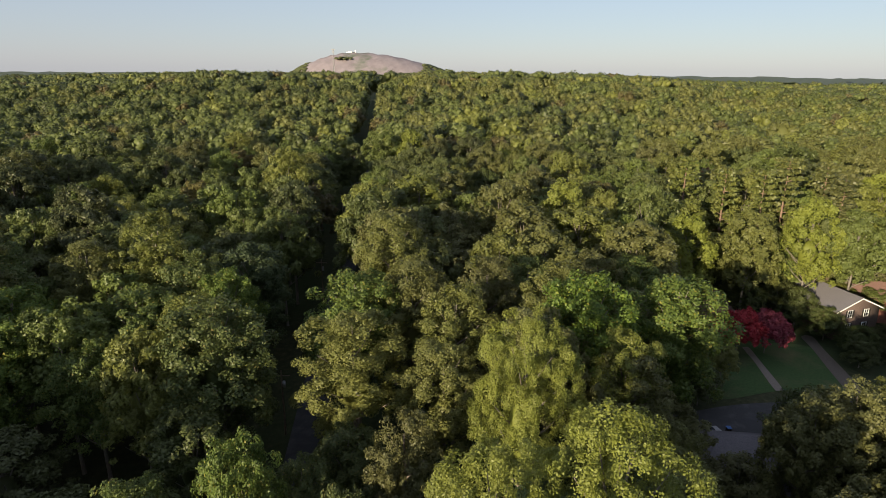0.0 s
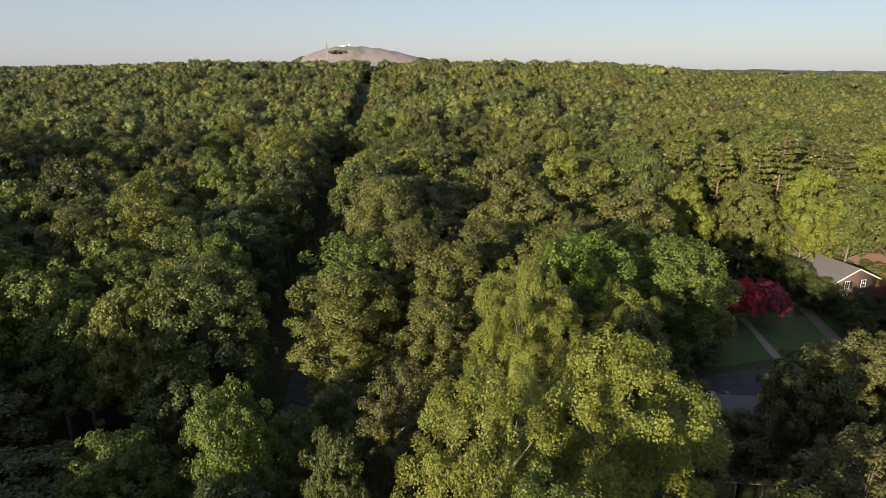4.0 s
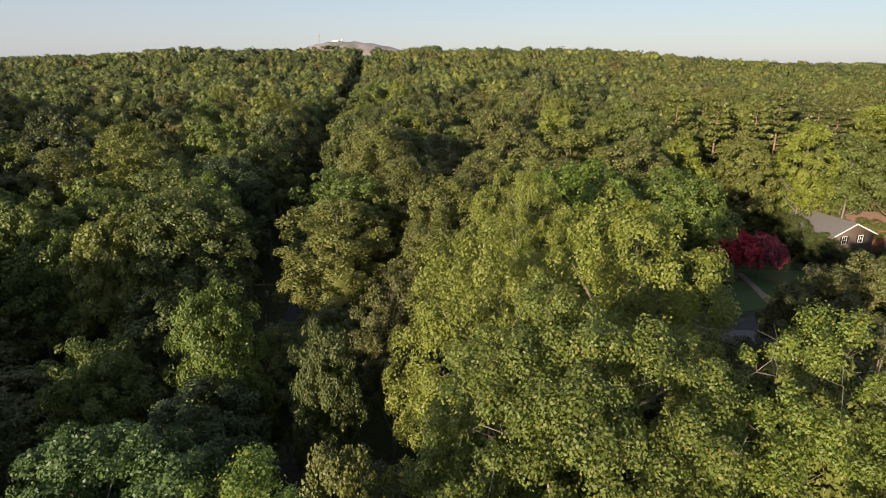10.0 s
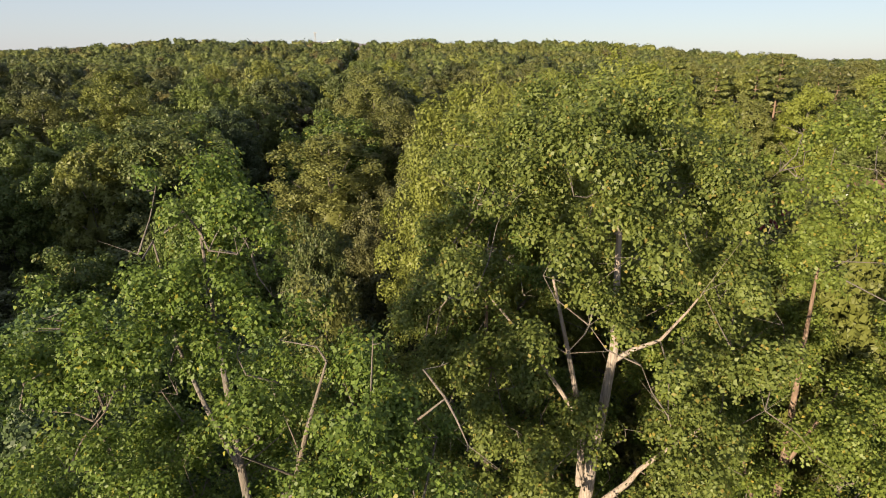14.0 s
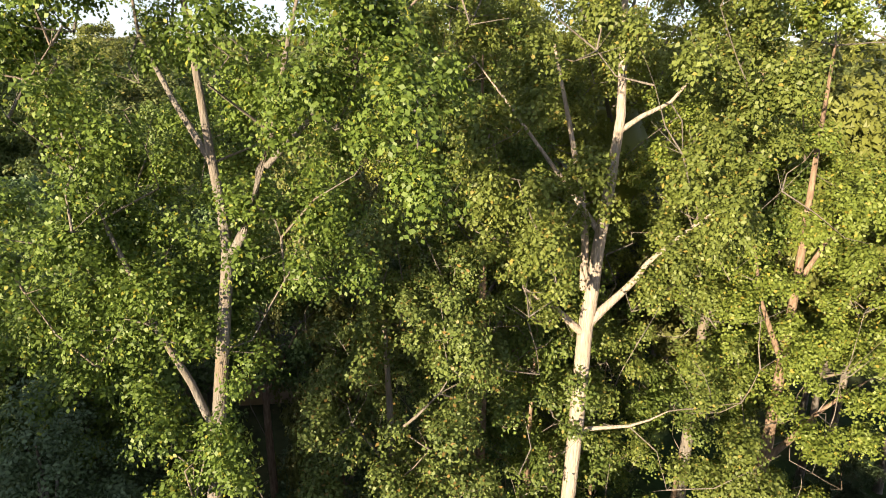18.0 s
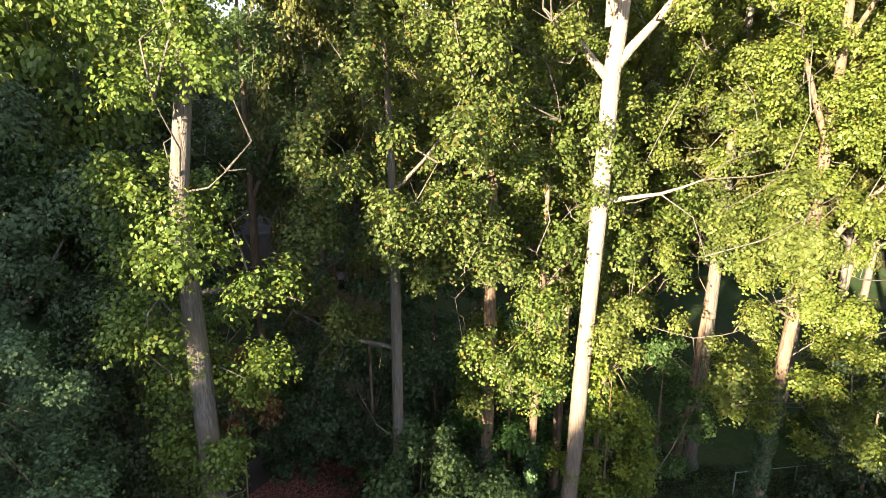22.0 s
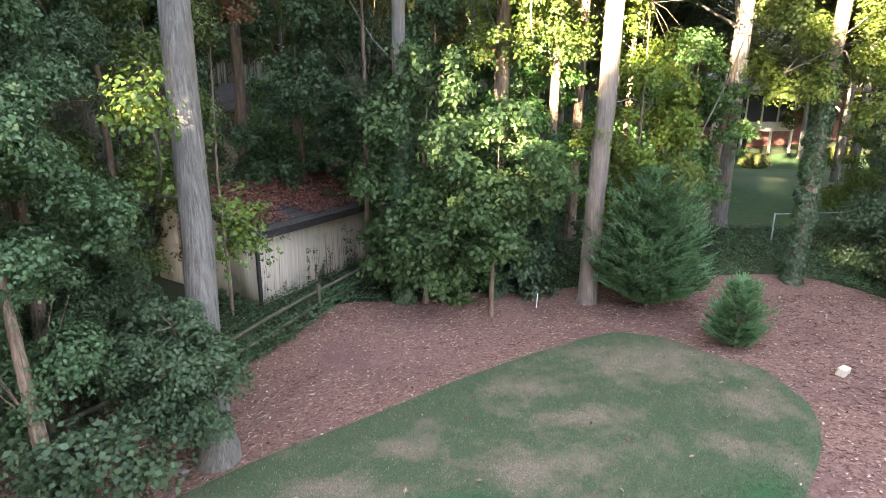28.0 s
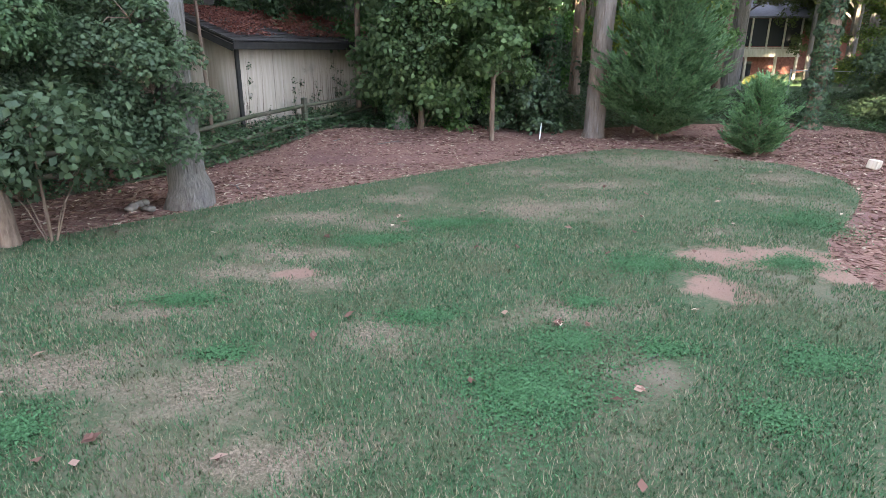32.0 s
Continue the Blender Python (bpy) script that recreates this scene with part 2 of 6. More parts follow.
def leaf_cloud(rng, blobs, n, size, up=0.5, jitter=0.9, shell=0.35, droop=0.0, quad=False):
    """n leaves over the shells of the blobs (x, y, z, rx, ry, rz); returns verts and faces."""
    blobs = np.asarray(blobs, dtype=float)
    area = (blobs[:, 3] * blobs[:, 4] + blobs[:, 4] * blobs[:, 5] + blobs[:, 3] * blobs[:, 5])
    k = rng.choice(len(blobs), n, p=area / area.sum())
    d = unit(rng.normal(size=(n, 3)))
    d[:, 2] = np.where(d[:, 2] < -0.35, -d[:, 2], d[:, 2])
    r = 1 - shell * rng.random(n) ** 1.5
    c = blobs[k, :3] + d * r[:, None] * blobs[k, 3:]
    nrm = unit(d + np.array([0, 0, up]) + rng.normal(scale=jitter, size=(n, 3)) * 0.6)
    t = unit(np.cross(nrm, rng.normal(size=(n, 3))))
    t[:, 2] -= droop
    t = unit(t)
    b = np.cross(nrm, t)
    s = size * rng.uniform(0.65, 1.35, n)[:, None]
    if quad:
        v = np.stack([c - t * s * 0.55, c + b * s * 0.36 + nrm * s * 0.08 - t * s * 0.05, c + t * s * 0.6, c - b * s * 0.36 + nrm * s * 0.08 - t * s * 0.05], 1)
        return v.reshape(-1, 3), np.arange(4 * n).reshape(-1, 4)
    v = np.stack([c - t * s * 0.5 - b * s * 0.42, c - t * s * 0.4 + b * s * 0.45, c + t * s * 0.65], 1)
    return v.reshape(-1, 3), np.arange(3 * n).reshape(-1, 3)


def sprig_cloud(rng, blobs, n, leaves, size, up=0.3, shell=0.5, spread=0.9):
    """Sprigs on the shells of blobs, each a whorl of folded leaves that hang from its tip."""
    blobs = np.asarray(blobs, dtype=float)
    area = blobs[:, 3] * blobs[:, 5]
    k = rng.choice(len(blobs), n, p=area / area.sum())
    d = unit(rng.normal(size=(n, 3)))
    d[:, 2] = np.where(d[:, 2] < -0.5, -d[:, 2], d[:, 2])
    r = 1 - shell * rng.random(n) ** 1.3
    c = blobs[k, :3] + d * r[:, None] * blobs[k, 3:]
    ax = unit(d + np.array([0, 0, up]) + rng.normal(scale=0.35, size=(n, 3)))
    u = unit(np.cross(ax, rng.normal(size=(n, 3))))
    w = np.cross(ax, u)
    a = (np.arange(leaves)[None] + rng.random((n, 1))) * (2 * np.pi / leaves) + rng.normal(scale=0.35, size=(n, leaves))
    t = unit(ax[:, None] * rng.uniform(-0.2, 0.8, (n, leaves, 1)) + spread * (np.cos(a)[..., None] * u[:, None] + np.sin(a)[..., None] * w[:, None]) - np.array([0, 0, 0.35]))
    nrm = unit(ax[:, None] * 1.2 + np.array([0, 0, 0.1]) - t * 0.2 + rng.normal(scale=0.5, size=(n, leaves, 3)))
    b = unit(np.cross(nrm, t))
    s = size * rng.uniform(0.6, 1.3, (n, leaves, 1))
    o = c[:, None] + t * s * 0.25 + ax[:, None] * rng.uniform(-1.2, 1.2, (n, leaves, 1)) * size + rng.normal(scale=0.55 * size, size=(n, leaves, 3))
    v = np.stack([o, o + t * s * 0.5 + b * s * 0.38 + nrm * s * 0.1, o + t * s * 1.05 - nrm * s * 0.1, o + t * s * 0.5 - b * s * 0.38 + nrm * s * 0.1], 2)
    m = n * leaves
    return v.reshape(-1, 3), np.arange(4 * m).reshape(-1, 4)


ICO = {}


def cores(blobs, scale=0.78, seed=0, sub=1):
    """Lumpy closed bodies inside the blobs, so that a crown is dense."""
    if sub not in ICO:
        bm = bmesh.new()
        bmesh.ops.create_icosphere(bm, subdivisions=sub, radius=1)
        ICO[sub] = (np.array([v.co[:] for v in bm.verts]), np.array([[v.index for v in f.verts] for f in bm.faces]))
        bm.free()
    rng = np.random.default_rng(seed)
    iv, it = ICO[sub]
    vs, fs = [], []
    for i, b in enumerate(blobs):
        vs.append(iv * (scale * rng.uniform(0.8, 1.15, (len(iv), 1))) * np.asarray(b[3:6]) + np.asarray(b[:3]))
        fs.append(it + i * len(iv))
    return np.concatenate(vs), np.concatenate(fs)


def merge(*parts):
    vs, groups, base = [], {}, 0
    for v, f in parts:
        vs.append(v)
        groups.setdefault(f.shape[1], []).append(f + base)
        base += len(v)
    return np.concatenate(vs), [np.concatenate(g) for g in groups.values()]


def crown_blobs(rng, h0, h1, rx, ry, n, size, shape=1.0, inner=0.45):
    """Clump centres within an egg-shaped crown from h0 to h1; shape > 1 is fuller below."""
    out = []
    for i in range(n):
        f = (i + rng.random()) / n
        z = h0 + (h1 - h0) * f
        prof = math.sin(math.pi * min(0.97, 0.10 + 0.82 * f ** shape)) ** 0.7
        a = i * 2.39996 + rng.normal() * 0.4
        rad = (inner + (1 - inner) * math.sqrt(rng.random())) * prof
        s = size * rng.uniform(0.7, 1.35) * (1.1 - 0.4 * f)
        out.append((math.cos(a) * rad * rx, math.sin(a) * rad * ry, z - s * 0.3, s, s, s * rng.uniform(0.75, 1.0)))
    return out




def dome_blobs(rng, h0, h1, r, n, size):
    """Clumps packed over an egg-shaped dome, round one large inner body: a closed billowing crown."""
    c, half = (h0 + h1) / 2, (h1 - h0) / 2
    out = [(0, 0, c, r * 0.58, r * 0.58, half * 0.66)]
    for i in range(n):
        f = 1 - 1.62 * (i + 0.5) / n
        ring = math.sqrt(max(0.0, 1 - f * f))
        a = i * 2.39996 + rng.normal() * 0.25
        k = rng.uniform(0.78, 1.0)
        s = size * rng.uniform(0.65, 1.3)
        out.append((math.cos(a) * ring * r * k, math.sin(a) * ring * r * k, c + f * half * k, s, s, s * rng.uniform(0.8, 1.05)))
    return out


def crown_lobes(rng, h0, h1, r, n, size, upright=1.1, ragged=0.2, point=0.0):
    """Large uneven lobes over a domed crown round one inner body; point > 0 draws the dome to a peak."""
    c, half = (h0 + h1) / 2, (h1 - h0) / 2
    out = [(0, 0, c, r * 0.55, r * 0.55, half * 0.6)]
    for i in range(n):
        f = 1 - 1.6 * (i + 0.5) / n
        ring = math.sqrt(max(0.0, 1 - f * f)) * (1 - point * max(0.0, f))
        a = i * 2.39996 + rng.normal() * 0.3
        k = rng.uniform(1 - 2 * ragged, 1.0)
        s = size * rng.uniform(0.7, 1.3)
        out.append((math.cos(a) * ring * k * (r - s * 0.5), math.sin(a) * ring * k * (r - s * 0.5), c + f * (half - s * 0.5) * rng.uniform(1 - ragged, 1.0), s, s, s * upright))
    return out


def plumes(rng, lobes, n, size, tall=1.45):
    """Small upright tufts over the outer shells of lobes, those buried in a neighbour left out."""
    lb = np.asarray(lobes, dtype=float)
    area = lb[:, 3] * lb[:, 5]
    k = rng.choice(len(lb), n * 2, p=area / area.sum())
    d = unit(rng.normal(size=(n * 2, 3)))
    d[:, 2] = np.where(d[:, 2] < -0.45, -d[:, 2], d[:, 2])
    c = lb[k, :3] + d * lb[k, 3:] * rng.uniform(0.75, 1.25, (n * 2, 1))
    buried = np.zeros(n * 2, dtype=bool)
    for j in range(len(lb)):
        buried |= (((c - lb[j, :3]) / lb[j, 3:]) ** 2).sum(1) < 0.5
    keep = np.nonzero(~buried)[0][:n]
    s = size * rng.uniform(0.6, 1.4, len(keep))
    return np.column_stack([c[keep], s, s, s * tall * rng.uniform(0.7, 1.2, len(keep))]), d[keep]


def plume_leaves(rng, lobes, n_plumes, plume, n, size, tall=1.45, quad=False, jitter=0.55):
    """Leaves on tufts on lobes: each turns out of its tuft, out of its lobe and upward."""
    p, out = plumes(rng, lobes, n_plumes, plume, tall)
    w = p[:, 3] ** 1.6
    k = rng.choice(len(p), n, p=w / w.sum())
    d = unit(rng.normal(size=(n, 3)) + out[k] * 0.5 + np.array([0, 0, 0.25]))
    c = p[k, :3] + d * p[k, 3:] * (1 - 0.6 * rng.random((n, 1)) ** 1.4)
    nrm = unit(d * 0.7 + out[k] * 0.5 + np.array([0, 0, 0.12]) + rng.normal(scale=jitter, size=(n, 3)))
    t = unit(np.cross(nrm, rng.normal(size=(n, 3))))
    b = np.cross(nrm, t)
    s = size * rng.uniform(0.65, 1.35, n)[:, None]
    if quad:
        v = np.stack([c - t * s * 0.55, c + b * s * 0.36 + nrm * s * 0.08 - t * s * 0.05, c + t * s * 0.6, c - b * s * 0.36 + nrm * s * 0.08 - t * s * 0.05], 1)
        return v.reshape(-1, 3), np.arange(4 * n).reshape(-1, 4)
    v = np.stack([c - t * s * 0.5 - b * s * 0.42, c - t * s * 0.4 + b * s * 0.45, c + t * s * 0.65], 1)
    return v.reshape(-1, 3), np.arange(3 * n).reshape(-1, 3)


# ---- terrain ----
def ss(x):
    x = min(1.0, max(0.0, x))
    return x * x * (3 - 2 * x)


def terrain(x, y):
    r = math.hypot(x, y)
    z = 0.05 + 0.42 * ss((y - 13.0 - 4.0 * ss((x - 1.5) / 3.5)) / 4.5) * ss((26 - abs(x)) / 12) + 0.45 * ss((y - 18) / 6)
    z -= 1.7 * math.exp(-((x - 36) / 14) ** 2 - ((y - 56) / 14) ** 2)
    z += 1.8 * ss((r - 55) / 45)
    side = x / (abs(y) + 1)
    z += 18.8 * ss((y - 110) / 490) * (1.0 - 0.6 * ss((side - 0.2) / 0.5) - 0.4 * ss((-side - 0.35) / 0.3))
    z += 5.0 * math.exp(-((x + 205) / 80) ** 2 - ((y - 520) / 120) ** 2) + 3.0 * ss((y - 250) / 300)
    z -= 25.0 * ss((y - 680) / 1100)
    z += (1.6 * math.sin(x * 0.011 + 1.0) + 1.4 * math.sin(y * 0.013 + x * 0.006)) * ss((r - 150) / 200)
    return z


xs = [-4800, -2600, -1400, -800, -500, -340, -240, -180, -130, -96, -72] + list(range(-54, -16, 6)) + list(range(-14, 27, 1)) + list(range(30, 100, 6)) + [110, 130, 180, 240, 340, 500, 800, 1400, 2600, 4800]
ys = [-400, -200, -120, -80, -56, -40, -28, -18, -10, -4] + list(range(0, 32, 1)) + list(range(34, 130, 6)) + list(range(136, 300, 14)) + [340, 400, 470, 550, 650, 780, 940, 1200, 1600, 2200, 3000, 4000, 4930]
gv = [(x, y, terrain(x, y)) for y in ys for x in xs]
nx = len(xs)
gf = [(j * nx + i, j * nx + i + 1, (j + 1) * nx + i + 1, (j + 1) * nx + i) for j in range(len(ys) - 1) for i in range(nx - 1)]
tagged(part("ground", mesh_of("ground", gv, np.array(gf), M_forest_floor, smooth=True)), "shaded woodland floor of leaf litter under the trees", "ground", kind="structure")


def ground_patch(name, outline, lift, mat, label, category, step=0.8):
    """A sheet that follows the ground inside a closed outline (smoothed through its points)."""
    pts = []
    n = len(outline)
    for i in range(n):
        p0, p1, p2, p3 = [Vector(outline[(i + k - 1) % n]) for k in range(4)]
        m = max(1, int((p2 - p1).length / step))
        for k in range(m):
            t = k / m
            pts.append(0.5 * ((2 * p1) + (p2 - p0) * t + (2 * p0 - 5 * p1 + 4 * p2 - p3) * t * t + (3 * p1 - p0 - 3 * p2 + p3) * t ** 3))
    bm = bmesh.new()
    f = bm.faces.new([bm.verts.new((p.x, p.y, 0)) for p in pts])
    x0, x1 = min(p.x for p in pts), max(p.x for p in pts)
    y0, y1 = min(p.y for p in pts), max(p.y for p in pts)
    for x in xs:
        if x0 < x < x1:
            bmesh.ops.bisect_plane(bm, geom=bm.verts[:] + bm.edges[:] + bm.faces[:], plane_co=(x, 0, 0), plane_no=(1, 0, 0))
    for y in ys:
        if y0 < y < y1:
            bmesh.ops.bisect_plane(bm, geom=bm.verts[:] + bm.edges[:] + bm.faces[:], plane_co=(0, y, 0), plane_no=(0, 1, 0))
    for v in bm.verts:
        v.co.z = terrain(v.co.x, v.co.y) + lift
    bmesh.ops.recalc_face_normals(bm, faces=bm.faces[:])
    if sum(f.normal.z for f in bm.faces) < 0:
        bmesh.ops.reverse_faces(bm, faces=bm.faces[:])
    me = bpy.data.meshes.new(name)
    bm.to_mesh(me)
    bm.free()
    me.materials.append(mat)
    return tagged(part(name, me), label, category, kind="structure"), [(p.x, p.y) for p in pts]


def inside(x, y, poly):
    c = False
    j = len(poly) - 1
    for i in range(len(poly)):
        if (poly[i][1] > y) != (poly[j][1] > y) and x < (poly[j][0] - poly[i][0]) * (y - poly[i][1]) / (poly[j][1] - poly[i][1]) + poly[i][0]:
            c = not c
        j = i
    return c


# ---- the woods ----
def road_x(y):
    return -12.0 - 0.0795 * y


def corridor(x, y):
    return abs(x - road_x(y))


def limb_paths(blobs, h, k, r, every):
    out = []
    for b in blobs[::every]:
        z0 = max(h * 0.25, b[2] - r * 0.7)
        out.append([(0, 0, z0, k * 0.5), (b[0] * 0.5, b[1] * 0.5, z0 + (b[2] - z0) * 0.4, k * 0.3), (b[0], b[1], b[2], k * 0.1)])
    return out


def make_tree_kind(name, seed, h, r, n_lobes, lobe, n_plumes, plume, n_leaves, size, mat, label, clear=0.3, upright=1.25, ragged=0.2, point=0.0, tall=1.45, quad=False, core=0.55, bark=None):
    """A tree whose crown is lobes on limbs, tufts on the lobes and leaves on the tufts."""
    rg = np.random.default_rng(seed)
    lobes = crown_lobes(rg, h * clear, h - plume, r - plume, n_lobes, lobe, upright, ragged, point)
    v, g = merge(plume_leaves(rg, lobes, n_plumes, plume, n_leaves, size, tall, quad), cores(lobes[:1], core, seed, 2))
    k = h * 0.011
    limbs = [[(0, 0, -0.8, k * 1.5), (0, 0, 0.5, k * 1.1), (0.1, 0, h * 0.3, k * 0.85), (-0.1, 0.1, h * 0.6, k * 0.5), (0, 0, h * 0.9, k * 0.12)]] + limb_paths(lobes[1:], h, k, r * 0.8, 1 if n_lobes < 16 else 2)
    t = thing(name, label, "tree")
    part("trunk", tubes("trunk", limbs, bark or M_bark, 6), t)
    part("crown", mesh_of("crown", v, g, mat), t)
    return t


def make_pine(seed, h, r, label):
    rg = np.random.default_rng(seed)
    blobs, limbs, k = [], [[(0, 0, -0.8, 0.42), (0.1, 0, h * 0.5, 0.28), (0, 0.1, h * 0.8, 0.16), (0, 0, h, 0.04)]], 0
    for z in np.arange(h * 0.30, h, 1.3):
        for q in range(3):
            a = k * 2.4 + q * 2.1 + rg.normal() * 0.3
            k += 1
            L = r * (1.05 - 0.75 * ((z - h * 0.30) / (h * 0.70)) ** 1.5) * rg.uniform(0.6, 1.1)
            for s in (0.55, 1.0):
                blobs.append((math.cos(a) * L * s, math.sin(a) * L * s, z + 0.25 * L * s, 1.0 * s + 0.35, 1.0 * s + 0.35, 0.5))
            limbs.append([(0, 0, z, 0.1), (math.cos(a) * L, math.sin(a) * L, z + 0.22 * L, 0.03)])
    v, f = leaf_cloud(rg, blobs, 4200, 0.62, up=0.2, jitter=1.3, shell=0.8)
    v, g = merge((v, f), cores(blobs, 0.6, seed, 1))
    t = thing("pine_tree", label, "tree")
    part("trunk", tubes("trunk", limbs, M_bark_brown, 6), t)
    part("crown", mesh_of("crown", v, g, M_pine), t)
    return t


GREEN = "tall green broadleaf tree with a rounded leafy crown"
specs = [(M_leaf, GREEN), (M_olive, "olive green oak with a broad rounded crown"), (M_lime, "yellow-green broadleaf tree with a sunlit crown"), (M_leaf, "dense green broadleaf tree in the wood"),
         (M_olive, "dull olive broadleaf tree in the wood"), (M_deep, "dark green broadleaf tree with a dense crown"), (M_brown, "bronze-tinged broadleaf tree turning early")]
NAMES = ["broadleaf_tree", "oak_tree", "tulip_tree", "broadleaf_tree", "oak_tree", "beech_tree", "hickory_tree"]
KINDS = [make_tree_kind(NAMES[i], 100 + i, 24 + (i % 3), 6.2 + 0.4 * (i % 4), 26 + 4 * (i % 3), 2.0 + 0.2 * (i % 3), 210, 0.90, 15500, 0.36, mt, lab, clear=0.26, upright=1.0 + 0.15 * (i % 3), ragged=0.08 + 0.04 * (i % 4), point=0.2 * (i % 2), tall=1.0) for i, (mt, lab) in enumerate(specs)]
PINE = make_pine(55, 30, 4.6, "tall pine with layered needle tufts and bare lower trunk")
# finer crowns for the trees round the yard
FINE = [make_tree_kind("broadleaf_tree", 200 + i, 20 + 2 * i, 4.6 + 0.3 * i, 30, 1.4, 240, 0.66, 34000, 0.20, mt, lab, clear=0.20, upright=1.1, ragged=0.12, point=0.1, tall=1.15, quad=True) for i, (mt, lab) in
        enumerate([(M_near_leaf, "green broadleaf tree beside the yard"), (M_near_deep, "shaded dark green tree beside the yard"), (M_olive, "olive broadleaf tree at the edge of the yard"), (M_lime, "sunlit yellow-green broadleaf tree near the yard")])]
placed = [(9.2, 53.0)]


def put_tree(kind, x, y, s=1.0, sz=None, rot=0.0, label=""):
    t = copy_thing(kind, Matrix.Translation((x, y, terrain(x, y))) @ Matrix.Rotation(rot, 4, "Z"))
    t.scale = (s, s, sz or s)
    placed.append((x, y))
    if label:
        t["label"] = label
    return t


rng = random.Random(5)
# trees that stand out: place, kind, width and height factors
for x, y, kd, s, sz, lab in [
        (-33, 62, 4, 0.8, 0.95, ""), (-4.0, 134, 1, 1.45, 1.08, "large round green oak beside the road cut"), (-33, 152, 6, 1.1, 0.95, "bronze tree with bare limbs showing"),
        (-60, 150, 6, 1.2, 1.0, "wide bronze-green tree among darker crowns"), (-82, 183, 6, 1.2, 0.95, "wide bronze-green tree among darker crowns"), (-45, 189, 6, 1.2, 0.85, "bronze tree with bare limbs showing"),
        (4.8, 106, 4, 1.25, 0.86, "broad olive oak with a rounded crown"), (5.5, 90, 6, 0.6, 0.62, "small reddish tree turning early"), (16.5, 111, 1, 1.25, 1.05, "broad olive oak with a rounded crown"), (27.5, 113, 4, 1.4, 1.05, "broad olive oak with a rounded crown"),
        (36, 104, 1, 1.25, 1.0, "broad olive oak with a rounded crown"), (30, 83, 4, 1.0, 0.8, ""), (96, 118, 0, 1.0, 1.0, ""), (81, 125, 3, 0.8, 1.08, "tall green tree at the edge of the wood"), (-45, 82, 3, 1.0, 0.98, ""), (-46, 69, 0, 0.95, 1.0, ""),
        (-36, 47, 5, 0.9, 0.55, ""), (-44, 54, 5, 0.95, 0.62, ""), (-33, 38, 5, 0.8, 0.45, ""), (-26, 46, 5, 0.8, 0.6, ""), (-48, 45, 5, 0.9, 0.5, ""), (-25, 56, 5, 0.8, 0.7, "")]:
    put_tree(KINDS[kd], x, y, s, sz, x, lab)
for x, y, kd, s, sz, lab in [(-9.5, 67, 3, 1.48, 0.98, "sunlit yellow-green tree with upright top shoots"), (-3.0, 79, 2, 1.35, 1.12, "dull olive oak behind a brighter tree"), (1.5, 63, 2, 1.15, 0.95, "dull olive tree between two brighter crowns"),
                             (-15.6, 44, 0, 0.85, 1.23, "narrow green tree with a lit top"), (-6.5, 39, 0, 0.6, 1.17, "slim green tree standing in shade"), (-12.0, 48, 0, 0.8, 0.95, GREEN), (-2.2, 49, 2, 0.85, 0.95, GREEN), (-12.5, 35, 1, 0.75, 0.8, GREEN), (-29, 81, 0, 1.1, 1.27, GREEN), (-40, 65, 0, 1.15, 1.1, GREEN)]:
    put_tree(FINE[kd], x, y, s, sz, x, lab)
for x, y, s in [(70, 128, 1.0), (77, 132, 1.08), (64, 133, 0.98), (86, 126, 1.0), (101, 127, 0.95), (108, 119, 0.9), (57, 138, 1.05), (92, 142, 1.0), (112, 140, 1.0)]:
    put_tree(PINE, x, y, s, None, x)


def free(x, y, gap):
    if corridor(x, y) < 7.4 and y > 30:
        return False
    if (36 < x < 96 and 44 < y < 117) or (24 < x < 48 and 44 < y < 72) or (-16 < x < 2 and 36 < y < 50) or (-16 < x < 30 and y < 46):
        return False
    return all((x - a) ** 2 + (y - b) ** 2 > gap * gap for a, b in placed)


FINE_LABELS = [GREEN, "dark green broadleaf tree in the shaded wood", "dull olive broadleaf tree in the wood", "yellow-green broadleaf tree with a sunlit crown"]
n_mid = 0
for k in range(40000):
    if n_mid >= 370:
        break
    y = rng.uniform(20, 208)
    x = rng.uniform(-0.9 * y - 12, 0.9 * y + 12)
    if free(x, y, rng.uniform(6.8, 9.4)):
        left = x < -4
        w = [6, 1.8, 0.8, 6, 1.6, 2.6, 0.5] if left else [3, 4, 2.5, 3, 3, 0.5, 0.5]
        s = rng.uniform(0.9, 1.15)
        if y < 60:
            s *= (0.45 if x < -24 else 0.62) if x < 0 else 0.75
        if y < 95:
            j = rng.choices(range(4), [5, 1.2, 4.5, 1.0] if left else [3, 0.5, 5, 2.5])[0]
            put_tree(FINE[j], x, y, 6.6 * s / (4.6 + 0.3 * j), 25 * s * rng.uniform(0.92, 1.08) / (20 + 2 * j), rng.uniform(0, 6.28), FINE_LABELS[j])
        else:
            put_tree(rng.choices(KINDS, w)[0], x, y, s, s * rng.uniform(0.9, 1.08), rng.uniform(0, 6.28))
        n_mid += 1
for k, x in zip(KINDS + [PINE], range(-150, 151, 40)):
    k.location = (x, 212, terrain(x, 212))

